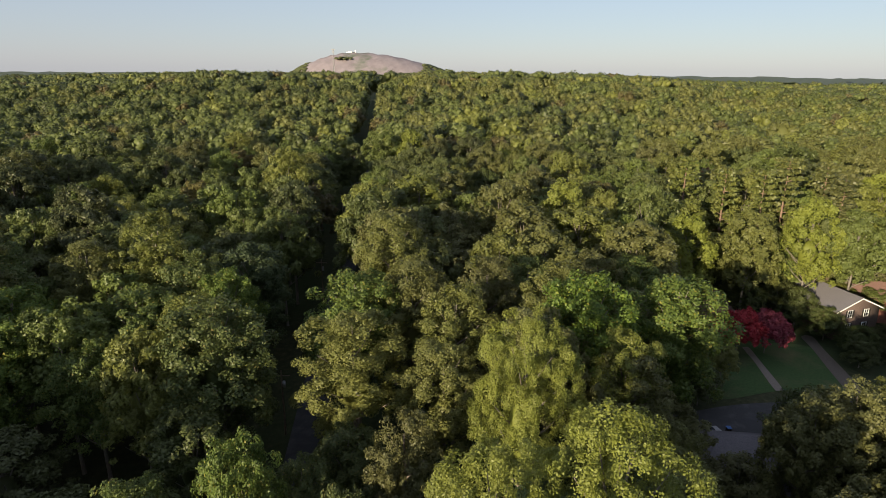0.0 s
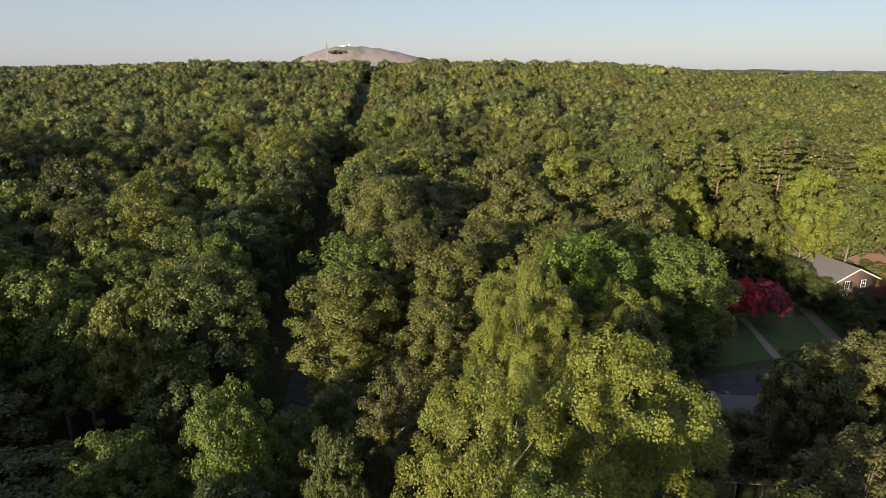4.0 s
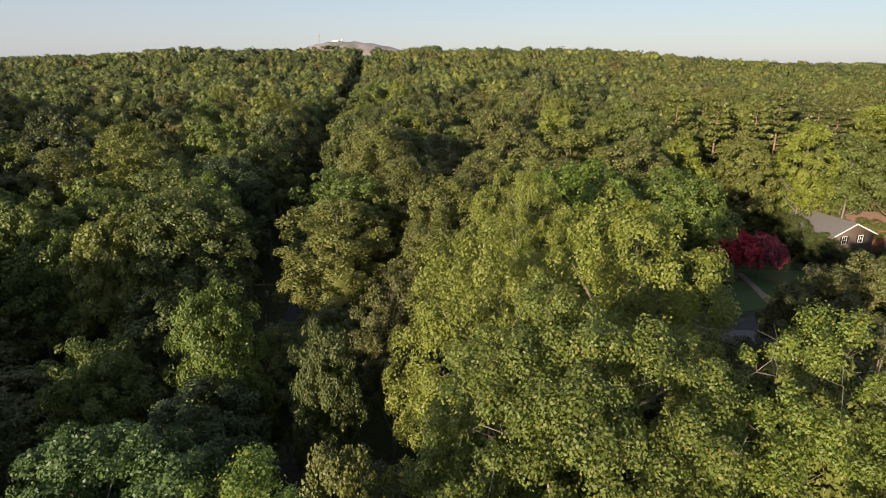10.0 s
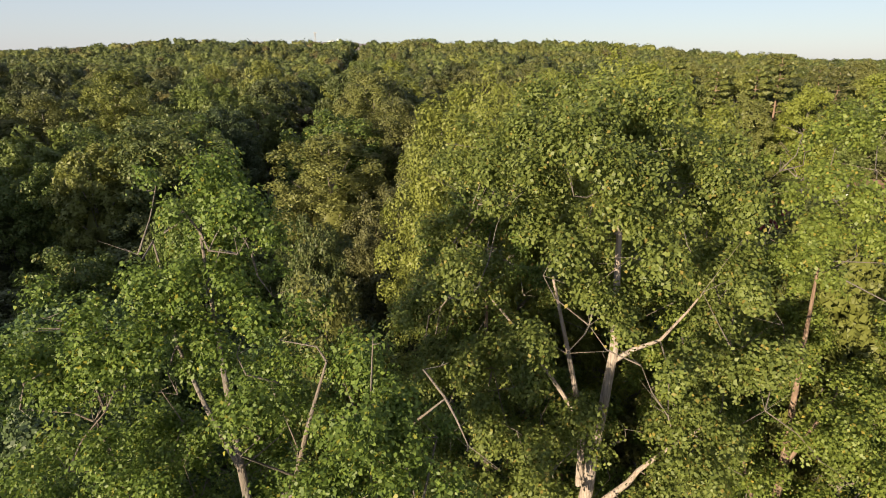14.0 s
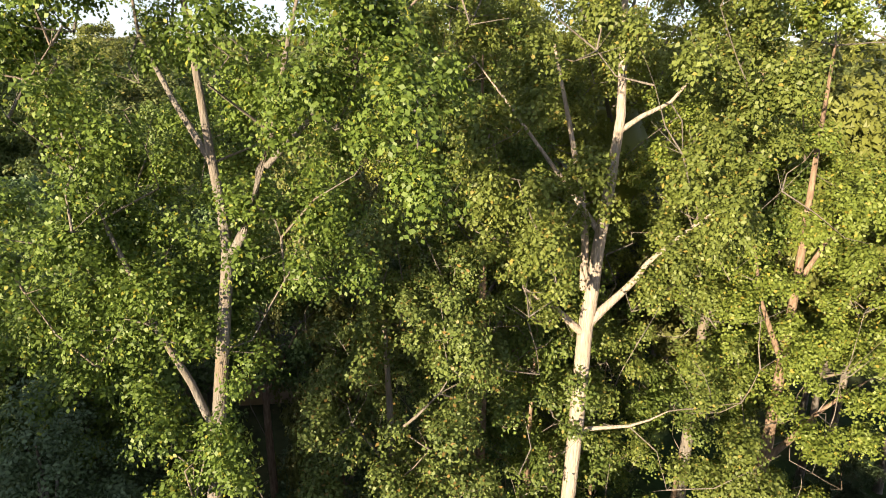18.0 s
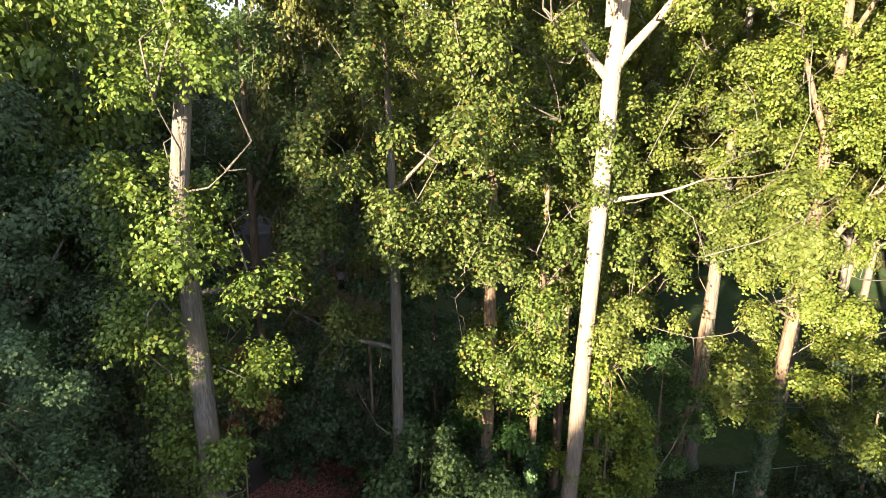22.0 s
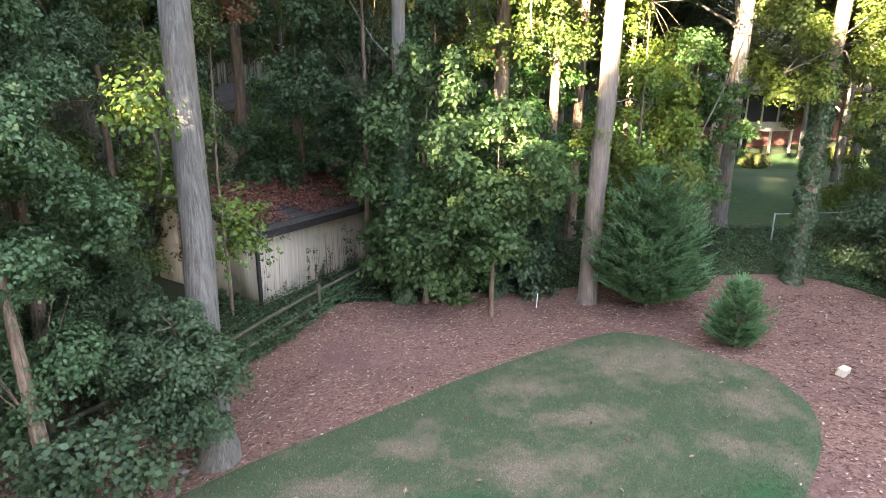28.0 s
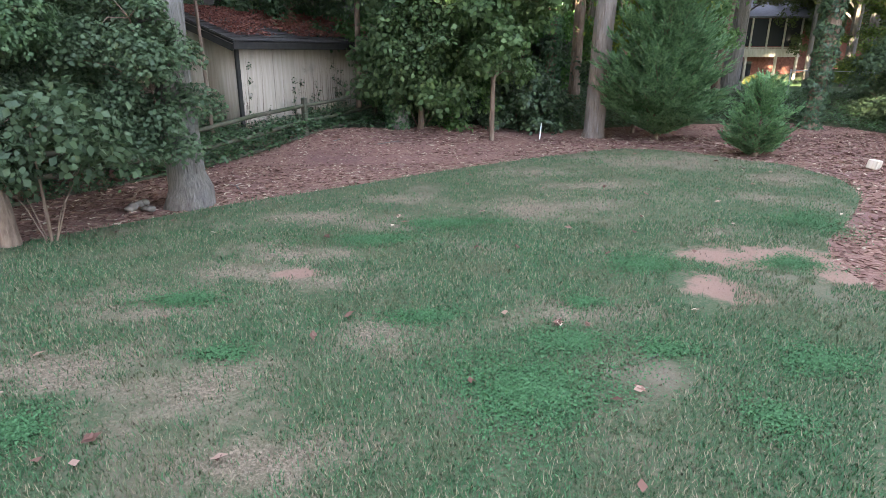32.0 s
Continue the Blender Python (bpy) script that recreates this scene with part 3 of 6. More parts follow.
# woods beyond, as one mass of lobed crowns of several hues
frng = np.random.default_rng(9)
FAR_MATS = [M_leaf, M_olive, M_lime, M_deep, M_brown]
sets = [([], [], [], []) for _ in FAR_MATS]
grid = {}
for x, y in placed:
    if y > 180:
        grid.setdefault((int(x // 20), int(y // 20)), []).append((x, y, 6.5))
for k in range(34000):
    y = frng.uniform(200, 1000) if k % 2 else frng.uniform(200, 480)
    x = frng.uniform(-0.9, 0.9) * y
    r = min(8.5, frng.lognormal(1.74, 0.22)) * (1.0 if y < 480 else 1.4)
    cell = (int(x // 20), int(y // 20))
    if corridor(x, y) < 2.6 + r * 0.75 or any((x - a) ** 2 + (y - b) ** 2 < (0.70 * (r + c)) ** 2 for dx in (-1, 0, 1) for dy in (-1, 0, 1) for a, b, c in grid.get((cell[0] + dx, cell[1] + dy), ())):
        continue
    grid.setdefault(cell, []).append((x, y, r))
    left = x < road_x(y)
    g = sets[frng.choice(5, p=[0.50, 0.16, 0.04, 0.26, 0.04] if left else [0.36, 0.38, 0.12, 0.11, 0.03])]
    top = terrain(x, y) + frng.uniform(19, 26) + r * 0.3
    if y < 480:
        g[0].append((x, y, top - r * 1.15, r * 0.72, r * 0.72, r * 0.95))
        for q in range(9):
            a, e = q * 2.4 + frng.random(), r * frng.uniform(0.34, 0.50)
            f = 1 - 1.3 * (q + 0.5) / 9
            d = r * math.sqrt(1 - f * f) * frng.uniform(0.55, 0.80)
            g[1].append((x + math.cos(a) * d, y + math.sin(a) * d, top - r * 1.15 + f * r * 0.85, e, e, e * 1.1))
    else:
        g[2].append((x, y, top - r * 0.8, r * 0.8, r * 0.8, r * 0.7))
        for q in range(5):
            a, e = q * 1.26 + frng.random(), r * frng.uniform(0.35, 0.5)
            g[3].append((x + math.cos(a) * r * 0.55, y + math.sin(a) * r * 0.55, top - r * frng.uniform(0.5, 0.9), e, e, e))
tot1 = sum(len(g[1]) for g in sets)
tot2 = sum(len(g[3]) for g in sets)
fvs, fgs, fidx, fbase = [], [], [], 0
for q, (big, small, tiny, bumps) in enumerate(sets):
    bits = [leaf_cloud(frng, small, int(640000 * len(small) / tot1), 0.95, up=0.35, shell=0.30, jitter=0.7), leaf_cloud(frng, tiny + bumps, int(170000 * len(bumps) / tot2), 1.7, up=0.35, shell=0.3, jitter=0.6), cores(big, 0.95, 3, 1), cores(small, 0.74, 4, 1), cores(tiny + bumps, 0.82, 5, 1)]
    for v, f in bits:
        fvs.append(v)
        fgs.append(f + fbase)
        fidx.append(np.full(len(f), q))
        fbase += len(v)
tagged(part("far_woods", mesh_of("far_woods", np.concatenate(fvs), np.concatenate(fgs), FAR_MATS, np.concatenate(fidx))), "distant green woodland canopy rolling to the skyline", "woods", kind="stuff")
# hazy woods on the plain up to the horizon
pv, pf = [], []
yy = [980, 1200, 1500, 1900, 2400, 3000, 3700, 4400, 4900]
xx = np.linspace(-1, 1, 161)
prng = np.random.default_rng(4)
for y in yy:
    for u in xx:
        pv.append((u * y * 1.1, y + prng.uniform(-60, 60), terrain(u * y, y) + 22 + prng.uniform(-4, 5)))
for j in range(len(yy) - 1):
    for i in range(160):
        a = j * 161 + i
        pf.append((a, a + 1, a + 162, a + 161))
tagged(part("horizon_woods", mesh_of("horizon_woods", pv, np.array(pf), M_leaf, smooth=True)), "flat dark line of woods on the horizon", "woods", kind="stuff")

# ---- mountain, mast, poles ----
# granite grey with the distance haze mixed into its pinkish colour
M_hazy_granite = speckled("granite", [(0.3, (0.175, 0.152, 0.165)), (0.6, (0.235, 0.205, 0.220)), (0.8, (0.29, 0.260, 0.275))], 0.02, 6.0, 0.9, 0.4, 8.0, ((0.10, 0.12, 0.09), 0.004, 0.56, 0.66), (1.0, 1.0, 0.15))
MX, MY, MT = -632, 4500, 168
mv, mf = [], []
for j in range(25):
    for i in range(49):
        u, w = (i - 24) / 24, (j - 12) / 12
        width = 520 if u < 0 else 800
        x, y = u * width, w * 330
        d = min(1.0, math.hypot(abs(u) ** 1.25, w))
        z = (MT + 30) * (1 - d ** 1.55) ** 0.95 if d < 1 else 0.0
        z += 5 * math.sin(i * 1.7 + j) * (1 - d)
        mv.append((MX + x, MY + y, z - 30))
for j in range(24):
    for i in range(48):
        a = j * 49 + i
        mf.append((a, a + 1, a + 50, a + 49))
mountain = thing("granite_mountain", "bare granite dome in a haze-tinted pinkish grey beyond the woods", "mountain")
part("rock", mesh_of("rock", mv, np.array(mf), M_hazy_granite, smooth=True), mountain)
mw = np.random.default_rng(12)
mb = []
for k in range(260):
    u = mw.choice([-1, 1]) * mw.uniform(0.62, 0.98)
    x = u * (520 if u < 0 else 800)
    w = mw.uniform(-0.6, 0.1)
    d = min(1, math.hypot(abs(u) ** 1.25, w))
    mb.append((MX + x, MY + w * 330, (MT + 30) * (1 - d ** 1.55) ** 0.95 - 28, 22, 22, 9))
for k in range(40):
    mb.append((MX - 60 + mw.normal() * 26, MY - 120 + mw.normal() * 30, 126 + mw.normal() * 3, 16, 16, 7))
mvv, mff = cores(mb, 1.0, 2, 1)
part("tree_belt", mesh_of("tree_belt", mvv, mff, M_deep), mountain, "dark green trees on the flanks")
M_white = speckled("white_paint", [(0.3, (0.62, 0.62, 0.60)), (0.7, (0.8, 0.8, 0.78))], 3.0, 3.0, 0.6, 0.1, 0.01)
M_metal = speckled("galvanised_steel", [(0.3, (0.22, 0.22, 0.23)), (0.7, (0.36, 0.36, 0.37))], 6.0, 3.0, 0.5, 0.1, 0.01)
M_blackmetal = speckled("dark_paint", [(0.3, (0.02, 0.018, 0.016)), (0.7, (0.045, 0.04, 0.035))], 5.0, 4.0, 0.6, 0.2, 0.01)
summit = thing("summit_building", "white building on the bare mountain top", "building")
part("hall", boxes_mesh("hall", [(MX - 30, MY - 10, MT + 2, 26, 10, 9), (MX - 52, MY - 8, MT + 1, 12, 8, 6)], M_white), summit)
part("tower", boxes_mesh("tower", [(MX + 8, MY - 10, MT + 6, 6, 6, 20)], M_white), summit)
TX, TY = -272, 1568
mast = thing("radio_mast", "slim steel lattice mast above the trees", "mast")
tz = terrain(TX, TY)
legs = [[(TX + sx * 2.2, TY + sy * 2.2, tz, 0.4), (TX + sx * 0.8, TY + sy * 0.8, 102, 0.3)] for sx in (-1, 1) for sy in (-1, 1)]
part("mast_frame", tubes("mast_frame", legs, M_metal, 4), mast)
brace = []
for k in range(24):
    z0 = tz + (102 - tz) * k / 24
    z1 = tz + (102 - tz) * (k + 1) / 24
    a0, a1 = 2.2 - 1.4 * k / 24, 2.2 - 1.4 * (k + 1) / 24
    sg = 1 if k % 2 else -1
    brace.append([(TX - sg * a0, TY - a0, z0, 0.2), (TX + sg * a1, TY - a1, z1, 0.2)])
part("brace", tubes("brace", brace, M_metal, 3), mast)
part("antenna", boxes_mesh("antenna", [(TX, TY, 100, 8, 1.2, 1.5), (TX, TY, 95, 5, 1.2, 1.2)], M_metal), mast)

M_wood_pole = speckled("weathered_wood", [(0.3, (0.10, 0.075, 0.055)), (0.7, (0.24, 0.19, 0.145))], 6.0, 5.0, 0.9, 0.5, 0.01, None, (2, 2, 0.2))
road_pts = [(road_x(y), y) for y in range(58, 760, 18)]
rv, rf = [], []
for i, (x, y) in enumerate(road_pts):
    for s in (-2.6, 2.6):
        rv.append((x + s, y, max(terrain(x - 2.6, y), terrain(x + 2.6, y), terrain(x, y)) + 0.25))
for i in range(len(road_pts) - 1):
    rf.append((2 * i, 2 * i + 1, 2 * i + 3, 2 * i + 2))
tagged(part("road", mesh_of("road", rv, np.array(rf), M_asphalt)), "narrow shaded asphalt road cut straight through the wood", "road", kind="structure")
for y in (78, 128, 186, 250):
    x = road_x(y) - 3.4
    p = thing("utility_pole", "weathered wooden utility pole beside the road", "pole", "poles along the road", Matrix.Translation((x, y, terrain(x, y) - 0.5)))
    part("pole", tubes("pole", [[(0, 0, 0, 0.17), (0, 0, 11, 0.11)]], M_wood_pole, 8), p)
    part("crossarm", boxes_mesh("crossarm", [(0, 0, 10.2, 2.4, 0.12, 0.14)], M_wood_pole, 0.01), p)
    part("transformer", tubes("transformer", [[(0.3, 0, 8.4, 0.02), (0.3, 0, 8.41, 0.22), (0.3, 0, 9.3, 0.22), (0.3, 0, 9.31, 0.02)]], M_metal, 10), p, "grey metal can")

# ---- street, far houses ----
M_grass_far = speckled("mown_grass", [(0.3, (0.030, 0.062, 0.020)), (0.7, (0.058, 0.105, 0.034))], 3.0, 6.0, 0.95, 0.4, 0.03, ((0.10, 0.10, 0.05), 0.12, 0.5, 0.75))
M_brick_red = speckled("red_brick", [(0.3, (0.13, 0.05, 0.04)), (0.7, (0.27, 0.12, 0.09))], 5.0, 4.0, 0.9, 0.4, 0.01)
M_roof_brown = speckled("brown_shingles", [(0.3, (0.12, 0.07, 0.06)), (0.7, (0.24, 0.15, 0.13))], 6.0, 5.0, 0.95, 0.4, 0.02)
M_roof_grey = speckled("grey_shingles", [(0.3, (0.11, 0.105, 0.115)), (0.7, (0.20, 0.19, 0.205))], 6.0, 5.0, 0.95, 0.4, 0.02)
M_glass, _nt, _b = base_material("window_glass", 0.05, 0.6)
_b.inputs["Base Color"].default_value = (0.02, 0.025, 0.03, 1)
ground_patch("front_lawn", [(45, 88.5), (57, 90.3), (69, 91), (73, 106), (66, 109), (52, 109), (44, 104)], 0.05, M_grass_far, "shaded mown front lawn beside a driveway", "lawn")
st, st_out = ground_patch("street", [(28, 73), (41, 76.5), (55, 79.5), (69, 81.5), (90, 85), (120, 90), (120, 97), (90, 92), (75, 90.3), (63, 87.6), (50, 86.3), (40, 84), (27, 80)], 0.08, M_asphalt, "shaded asphalt street curving past the lawns", "road")
M_drive = speckled("worn_driveway", [(0.3, (0.085, 0.070, 0.058)), (0.7, (0.15, 0.128, 0.108))], 8.0, 5.0, 0.9, 0.3, 0.01)
ground_patch("driveway", [(69.0, 90.4), (71.6, 90.7), (74.6, 106), (75.8, 112), (73.6, 112), (72.4, 106)], 0.10, M_drive, "brown weathered driveway beside the lawn", "driveway")
ground_patch("footpath", [(57.0, 90.4), (58.4, 90.6), (59.8, 101), (60.5, 107), (59.3, 107), (58.6, 101)], 0.10, M_concrete, "narrow pale concrete footpath across the lawn", "path")


def gable_house(m, w, d, eave, ridge, wall_mat, roof_mat, label, windows, over=0.5):
    """A house w wide, d deep, its gable end at y = 0 facing -y; windows are (x, z, width, height) on that end."""
    h = thing("house", label, "house", "", m)
    v = [(-w / 2, 0, -1), (w / 2, 0, -1), (w / 2, 0, eave), (0, 0, ridge), (-w / 2, 0, eave), (-w / 2, d, -1), (w / 2, d, -1), (w / 2, d, eave), (0, d, ridge), (-w / 2, d, eave)]
    part("wall", mesh_of("wall", v, [np.array([(0, 1, 2, 4), (5, 9, 7, 6), (1, 6, 7, 2), (0, 4, 9, 5)]), np.array([(4, 2, 3), (9, 8, 7)])], wall_mat), h)
    k = (ridge - eave) / (w / 2)
    for s in (-1, 1):
        bm = bmesh.new()
        q = [(0, -over, ridge + 0.06), (s * (w / 2 + over), -over, eave - k * over + 0.06), (s * (w / 2 + over), d + over, eave - k * over + 0.06), (0, d + over, ridge + 0.06)]
        f = bm.faces.new([bm.verts.new(p) for p in q])
        r = bmesh.ops.extrude_face_region(bm, geom=[f])
        bmesh.ops.translate(bm, verts=[e for e in r["geom"] if isinstance(e, bmesh.types.BMVert)], vec=(0, 0, 0.16))
        bmesh.ops.recalc_face_normals(bm, faces=bm.faces[:])
        me = bpy.data.meshes.new("roof")
        bm.to_mesh(me)
        bm.free()
        me.materials.append(roof_mat)
        part("roof", me, h)
        a = math.degrees(math.atan(k))
        L = math.hypot(w / 2 + over, k * (w / 2 + over))
        part("bargeboard", boxes_mesh("bargeboard", [(0, 0, 0, L, 0.06, 0.22)], M_white), h, "white painted board", pose(s * (w / 2 + over) / 2, -over - 0.03, (ridge + eave - k * over) / 2 + 0.02, 0, s * a, 0))
    for x, z, ww, hh in windows:
        win = part("window", boxes_mesh("window", [(0, -0.02, 0, ww + 0.2, 0.1, 0.1), (0, -0.02, hh, ww + 0.2, 0.1, 0.1), (-ww / 2, -0.02, hh / 2, 0.1, 0.1, hh), (ww / 2, -0.02, hh / 2, 0.1, 0.1, hh), (0, -0.02, hh / 2, ww, 0.06, 0.05), (0, -0.02, hh / 2, 0.05, 0.06, hh)], M_white), h, "white framed window", Matrix.Translation((x, 0, z)))
        part("pane", boxes_mesh("pane", [(0, -0.01, hh / 2, ww - 0.06, 0.02, hh - 0.06)], M_glass), win)
        for s in (-1, 1):
            part("shutter", boxes_mesh("shutter", [(s * (ww / 2 + 0.28), -0.03, hh / 2, 0.38, 0.06, hh + 0.1)], M_blackmetal, 0.01), win, "dark shutter")
    return h


gz = 3.0
M_brick_dark = speckled("dark_brick", [(0.3, (0.085, 0.060, 0.052)), (0.7, (0.155, 0.115, 0.10))], 5.0, 4.0, 0.9, 0.4, 0.01)
gable_house(pose(84.0, 112, gz, 0, 0, 14), 10.5, 15, 5.4, 7.7, M_brick_dark, M_roof_grey, "two-storey brick house with a grey roof and white gable trim", [(-2.0, 3.7, 1.1, 1.5), (2.0, 3.7, 1.1, 1.5), (2.0, 1.0, 1.1, 1.4), (-2.0, 1.0, 1.1, 1.4)])
gable_house(pose(46.0, 113.5, gz - 0.3, 0, 0, -62), 9, 15, 3.2, 6.4, M_brick_red, M_roof_brown, "low brick house with a brown shingle roof", [(0, 1.0, 1.1, 1.3)])
gable_house(pose(100, 121, gz, 0, 0, 60), 9, 12, 4.6, 7.0, M_brick_red, M_roof_brown, "brick house with a brown roof among pines", [(0, 1.0, 1.1, 1.3)])
maple = make_tree_kind("maple_tree", 71, 9.0, 5.4, 18, 1.5, 300, 0.5, 9000, 0.34, M_red, "bright red maple in full autumn colour on a lawn", clear=0.2, upright=0.9)
maple.location = (56.0, 103, terrain(56, 103))
m2 = copy_thing(maple, Matrix.Translation((62.2, 104.5, terrain(62, 104))) @ Matrix.Rotation(2.0, 4, "Z"))
m2.scale = (0.8, 0.8, 0.92)
m2["label"] = "dark red maple standing in shade"
redcrown = make_tree_kind("maple_tree", 72, 26.4, 2.6, 8, 1.2, 80, 0.5, 2400, 0.34, M_rust, "red-tinged crown among green trees", clear=0.74)
redcrown.location = (70, 157, terrain(70, 157))
HIGH = make_tree_kind("broadleaf_tree", 73, 23, 5.6, 28, 1.6, 300, 0.62, 24000, 0.25, M_olive, "tall broadleaf tree with a high crown over a house", clear=0.42)
HIGH.location = (26, 58, terrain(26, 58))
HIGH.scale = (0.9, 0.9, 0.72)
for x, y in [(36, 44), (43, 47), (50, 50), (30, 38), (46, 40), (44, 55.5), (30, 67), (47, 64), (23, 49), (52, 58), (15.8, 27.5), (25, 30.5), (40.5, 56.5), (46, 58), (34, 57.5)]:
    put_tree(HIGH, x, y, 0.95, 0.78 if y < 52 else 0.92 if (x, y) in ((40.5, 56.5), (46, 58), (52, 58)) else 0.58, x)
# unseen tall trees right of the yard, added to shade the street side
for x, y, s in [(32, 22, 1.15), (27.5, 16, 1.1), (31, 10, 1.1), (38, 26, 1.1), (46, 32, 1.1), (38, 16, 1.15), (46, 22, 1.15), (55, 38, 1.05), (34, 4, 1.15), (43, 9, 1.15)]:
    put_tree(KINDS[5 if s < 1.12 else 3], x, y, s, s * 1.04, x)
for k in range(10):
    put_tree(KINDS[k % 2], 41 + 6 * k, 124 + 2 * (k % 2), 0.9, 0.72, k)
    put_tree(KINDS[(k + 1) % 2], 39 + 6 * k, 120.5 + (k % 3), 0.6, 0.30, k, "low leafy tree behind a house")
for x, y, s, mt, seed, lab in [(46.5, 89.5, 0.42, 2, 1, "small yellow-green street tree"), (49.0, 93.5, 0.33, 2, 2, "small yellow-green tree on a lawn")]:
    put_tree(KINDS[mt], x, y, s, s * 0.85, seed, lab)
for x, y, s, sz in [(65, 118, 0.6, 0.34), (72, 120, 0.6, 0.34)]:
    put_tree(KINDS[5], x, y, s, sz, x, "dark shaded tree beside a house")
M_blue = speckled("blue_plastic", [(0.3, (0.03, 0.11, 0.32)), (0.7, (0.05, 0.16, 0.42))], 6.0, 2.0, 0.5, 0.1, 0.01)
EVERGREEN = make_tree_kind("evergreen_tree", 280, 9, 3.6, 26, 1.3, 260, 0.5, 22000, 0.17, M_deep, "dense dark evergreen tree beside the street", clear=0.02, upright=1.1, ragged=0.06, tall=1.0, quad=True, core=0.9)
EVERGREEN.location = (48.4, 68.5, terrain(48.4, 68.5))
EVERGREEN.scale = (1.45, 1.45, 1.45)
for x, y, s, sz, lab in [(56.5, 66.5, 1.5, 1.15, ""), (63, 70.5, 1.3, 1.0, ""), (44, 60, 1.2, 1.3, ""), (54, 58.5, 1.5, 1.3, ""), (66, 64, 1.4, 1.2, ""), (76.5, 99, 0.8, 0.55, "low dark shrub beside a driveway"), (79.5, 104, 0.95, 0.62, "low dark shrub beside a driveway"), (82.5, 107.5, 0.8, 0.45, "dark shrub before a brick house"),
                         (87, 107, 0.9, 0.5, "dark shrub before a brick house"), (77, 110.5, 1.0, 0.75, "dark shrub before a brick house"), (84, 100, 1.0, 0.6, "low dark shrub beside a driveway"), (91, 103, 1.2, 0.75, ""), (73.5, 115, 1.1, 1.0, ""), (34, 88, 1.3, 1.5, ""), (40, 94, 1.1, 1.1, ""), (44, 104, 1.1, 0.75, ""), (31, 77, 1.2, 1.4, ""), (42, 86, 0.9, 0.8, "")]:
    put_tree(EVERGREEN, x, y, s, sz, x, lab)
binn = thing("wheeled_bin", "dark wheeled bin with a blue lid at the kerb", "bin", "", Matrix.Translation((43.6, 78.5, terrain(43.6, 78.5) + 0.08)))
part("body", boxes_mesh("body", [(0, 0, 0.5, 0.6, 0.7, 1.0)], M_blackmetal, 0.04), binn)
part("lid", boxes_mesh("lid", [(0, 0, 1.05, 0.68, 0.8, 0.1)], M_blue, 0.03), binn, "blue lid")
car = thing("car", "grey parked car in the shade of the street", "car", "", pose(40.3, 78.2, terrain(40, 78) + 0.08, 0, 0, 14))
part("body", boxes_mesh("body", [(0, 0, 0.62, 4.4, 1.75, 0.6)], M_metal, 0.18), car)
part("cabin", boxes_mesh("cabin", [(-0.2, 0, 1.15, 2.3, 1.5, 0.55)], M_glass, 0.22), car, "dark glazed cabin")
for sx in (-1.35, 1.35):
    for sy in (-0.8, 0.8):
        part("wheel", tubes("wheel", [[(sx, sy - 0.1, 0.32, 0.02), (sx, sy - 0.1, 0.32, 0.32), (sx, sy + 0.1, 0.32, 0.32), (sx, sy + 0.1, 0.32, 0.02)]], M_blackmetal, 14), car)

# ---- the yard: ground ----
M_lawn = speckled("thin_lawn_soil", [(0.30, (0.028, 0.050, 0.022)), (0.48, (0.052, 0.078, 0.036)), (0.62, (0.095, 0.088, 0.052)), (0.8, (0.19, 0.15, 0.105))], 26.0, 6.0, 0.95, 0.7, 0.03, ((0.15, 0.12, 0.085), 0.8, 0.52, 0.68))
M_straw = speckled("pine_straw", [(0.28, (0.10, 0.048, 0.036)), (0.5, (0.205, 0.110, 0.085)), (0.68, (0.30, 0.182, 0.145)), (0.85, (0.42, 0.31, 0.26))], 14.0, 8.0, 0.95, 0.9, 0.04, ((0.16, 0.085, 0.075), 0.5, 0.45, 0.7))
SOIL = [(4.35, 6.38, 1.0, 0.42), (4.95, 5.8, 0.36, 0.45), (3.45, 5.45, 0.30, 0.42), (-0.93, 6.26, 0.26, 0.16)]
DRY = [(2.4, 8.84, 0.94, 0.55), (6.15, 12.7, 1.6, 0.75), (6.27, 9.24, 0.45, 0.32), (0.17, 9.6, 0.5, 0.28), (-1.07, 6.92, 0.7, 0.42), (-1.1, 8.67, 0.55, 0.25), (0.05, 8.17, 0.5, 0.28), (7.5, 10.7, 0.7, 0.5), (2.75, 11.8, 0.7, 0.35), (3.7, 10.5, 1.0, 0.3), (-2.3, 5.56, 0.8, 0.45), (-0.77, 6.03, 0.55, 0.33), (-1.4, 3.9, 0.6, 0.4), (0.04, 4.64, 0.4, 0.3), (-1.62, 6.44, 0.65, 0.3), (1.75, 5.0, 0.5, 0.25), (-2.6, 4.3, 0.6, 0.35), (4.4, 7.4, 0.5, 0.35), (-0.7, 3.1, 0.5, 0.25)]
nt = M_lawn.node_tree
b = nt.nodes["Principled BSDF"]
old = b.inputs["Base Color"].links[0].from_socket
tcl = nt.nodes.new("ShaderNodeTexCoord")
rag = noise_tex(nt, 1.7, 10.0, 0.72, tcl.outputs["Object"])


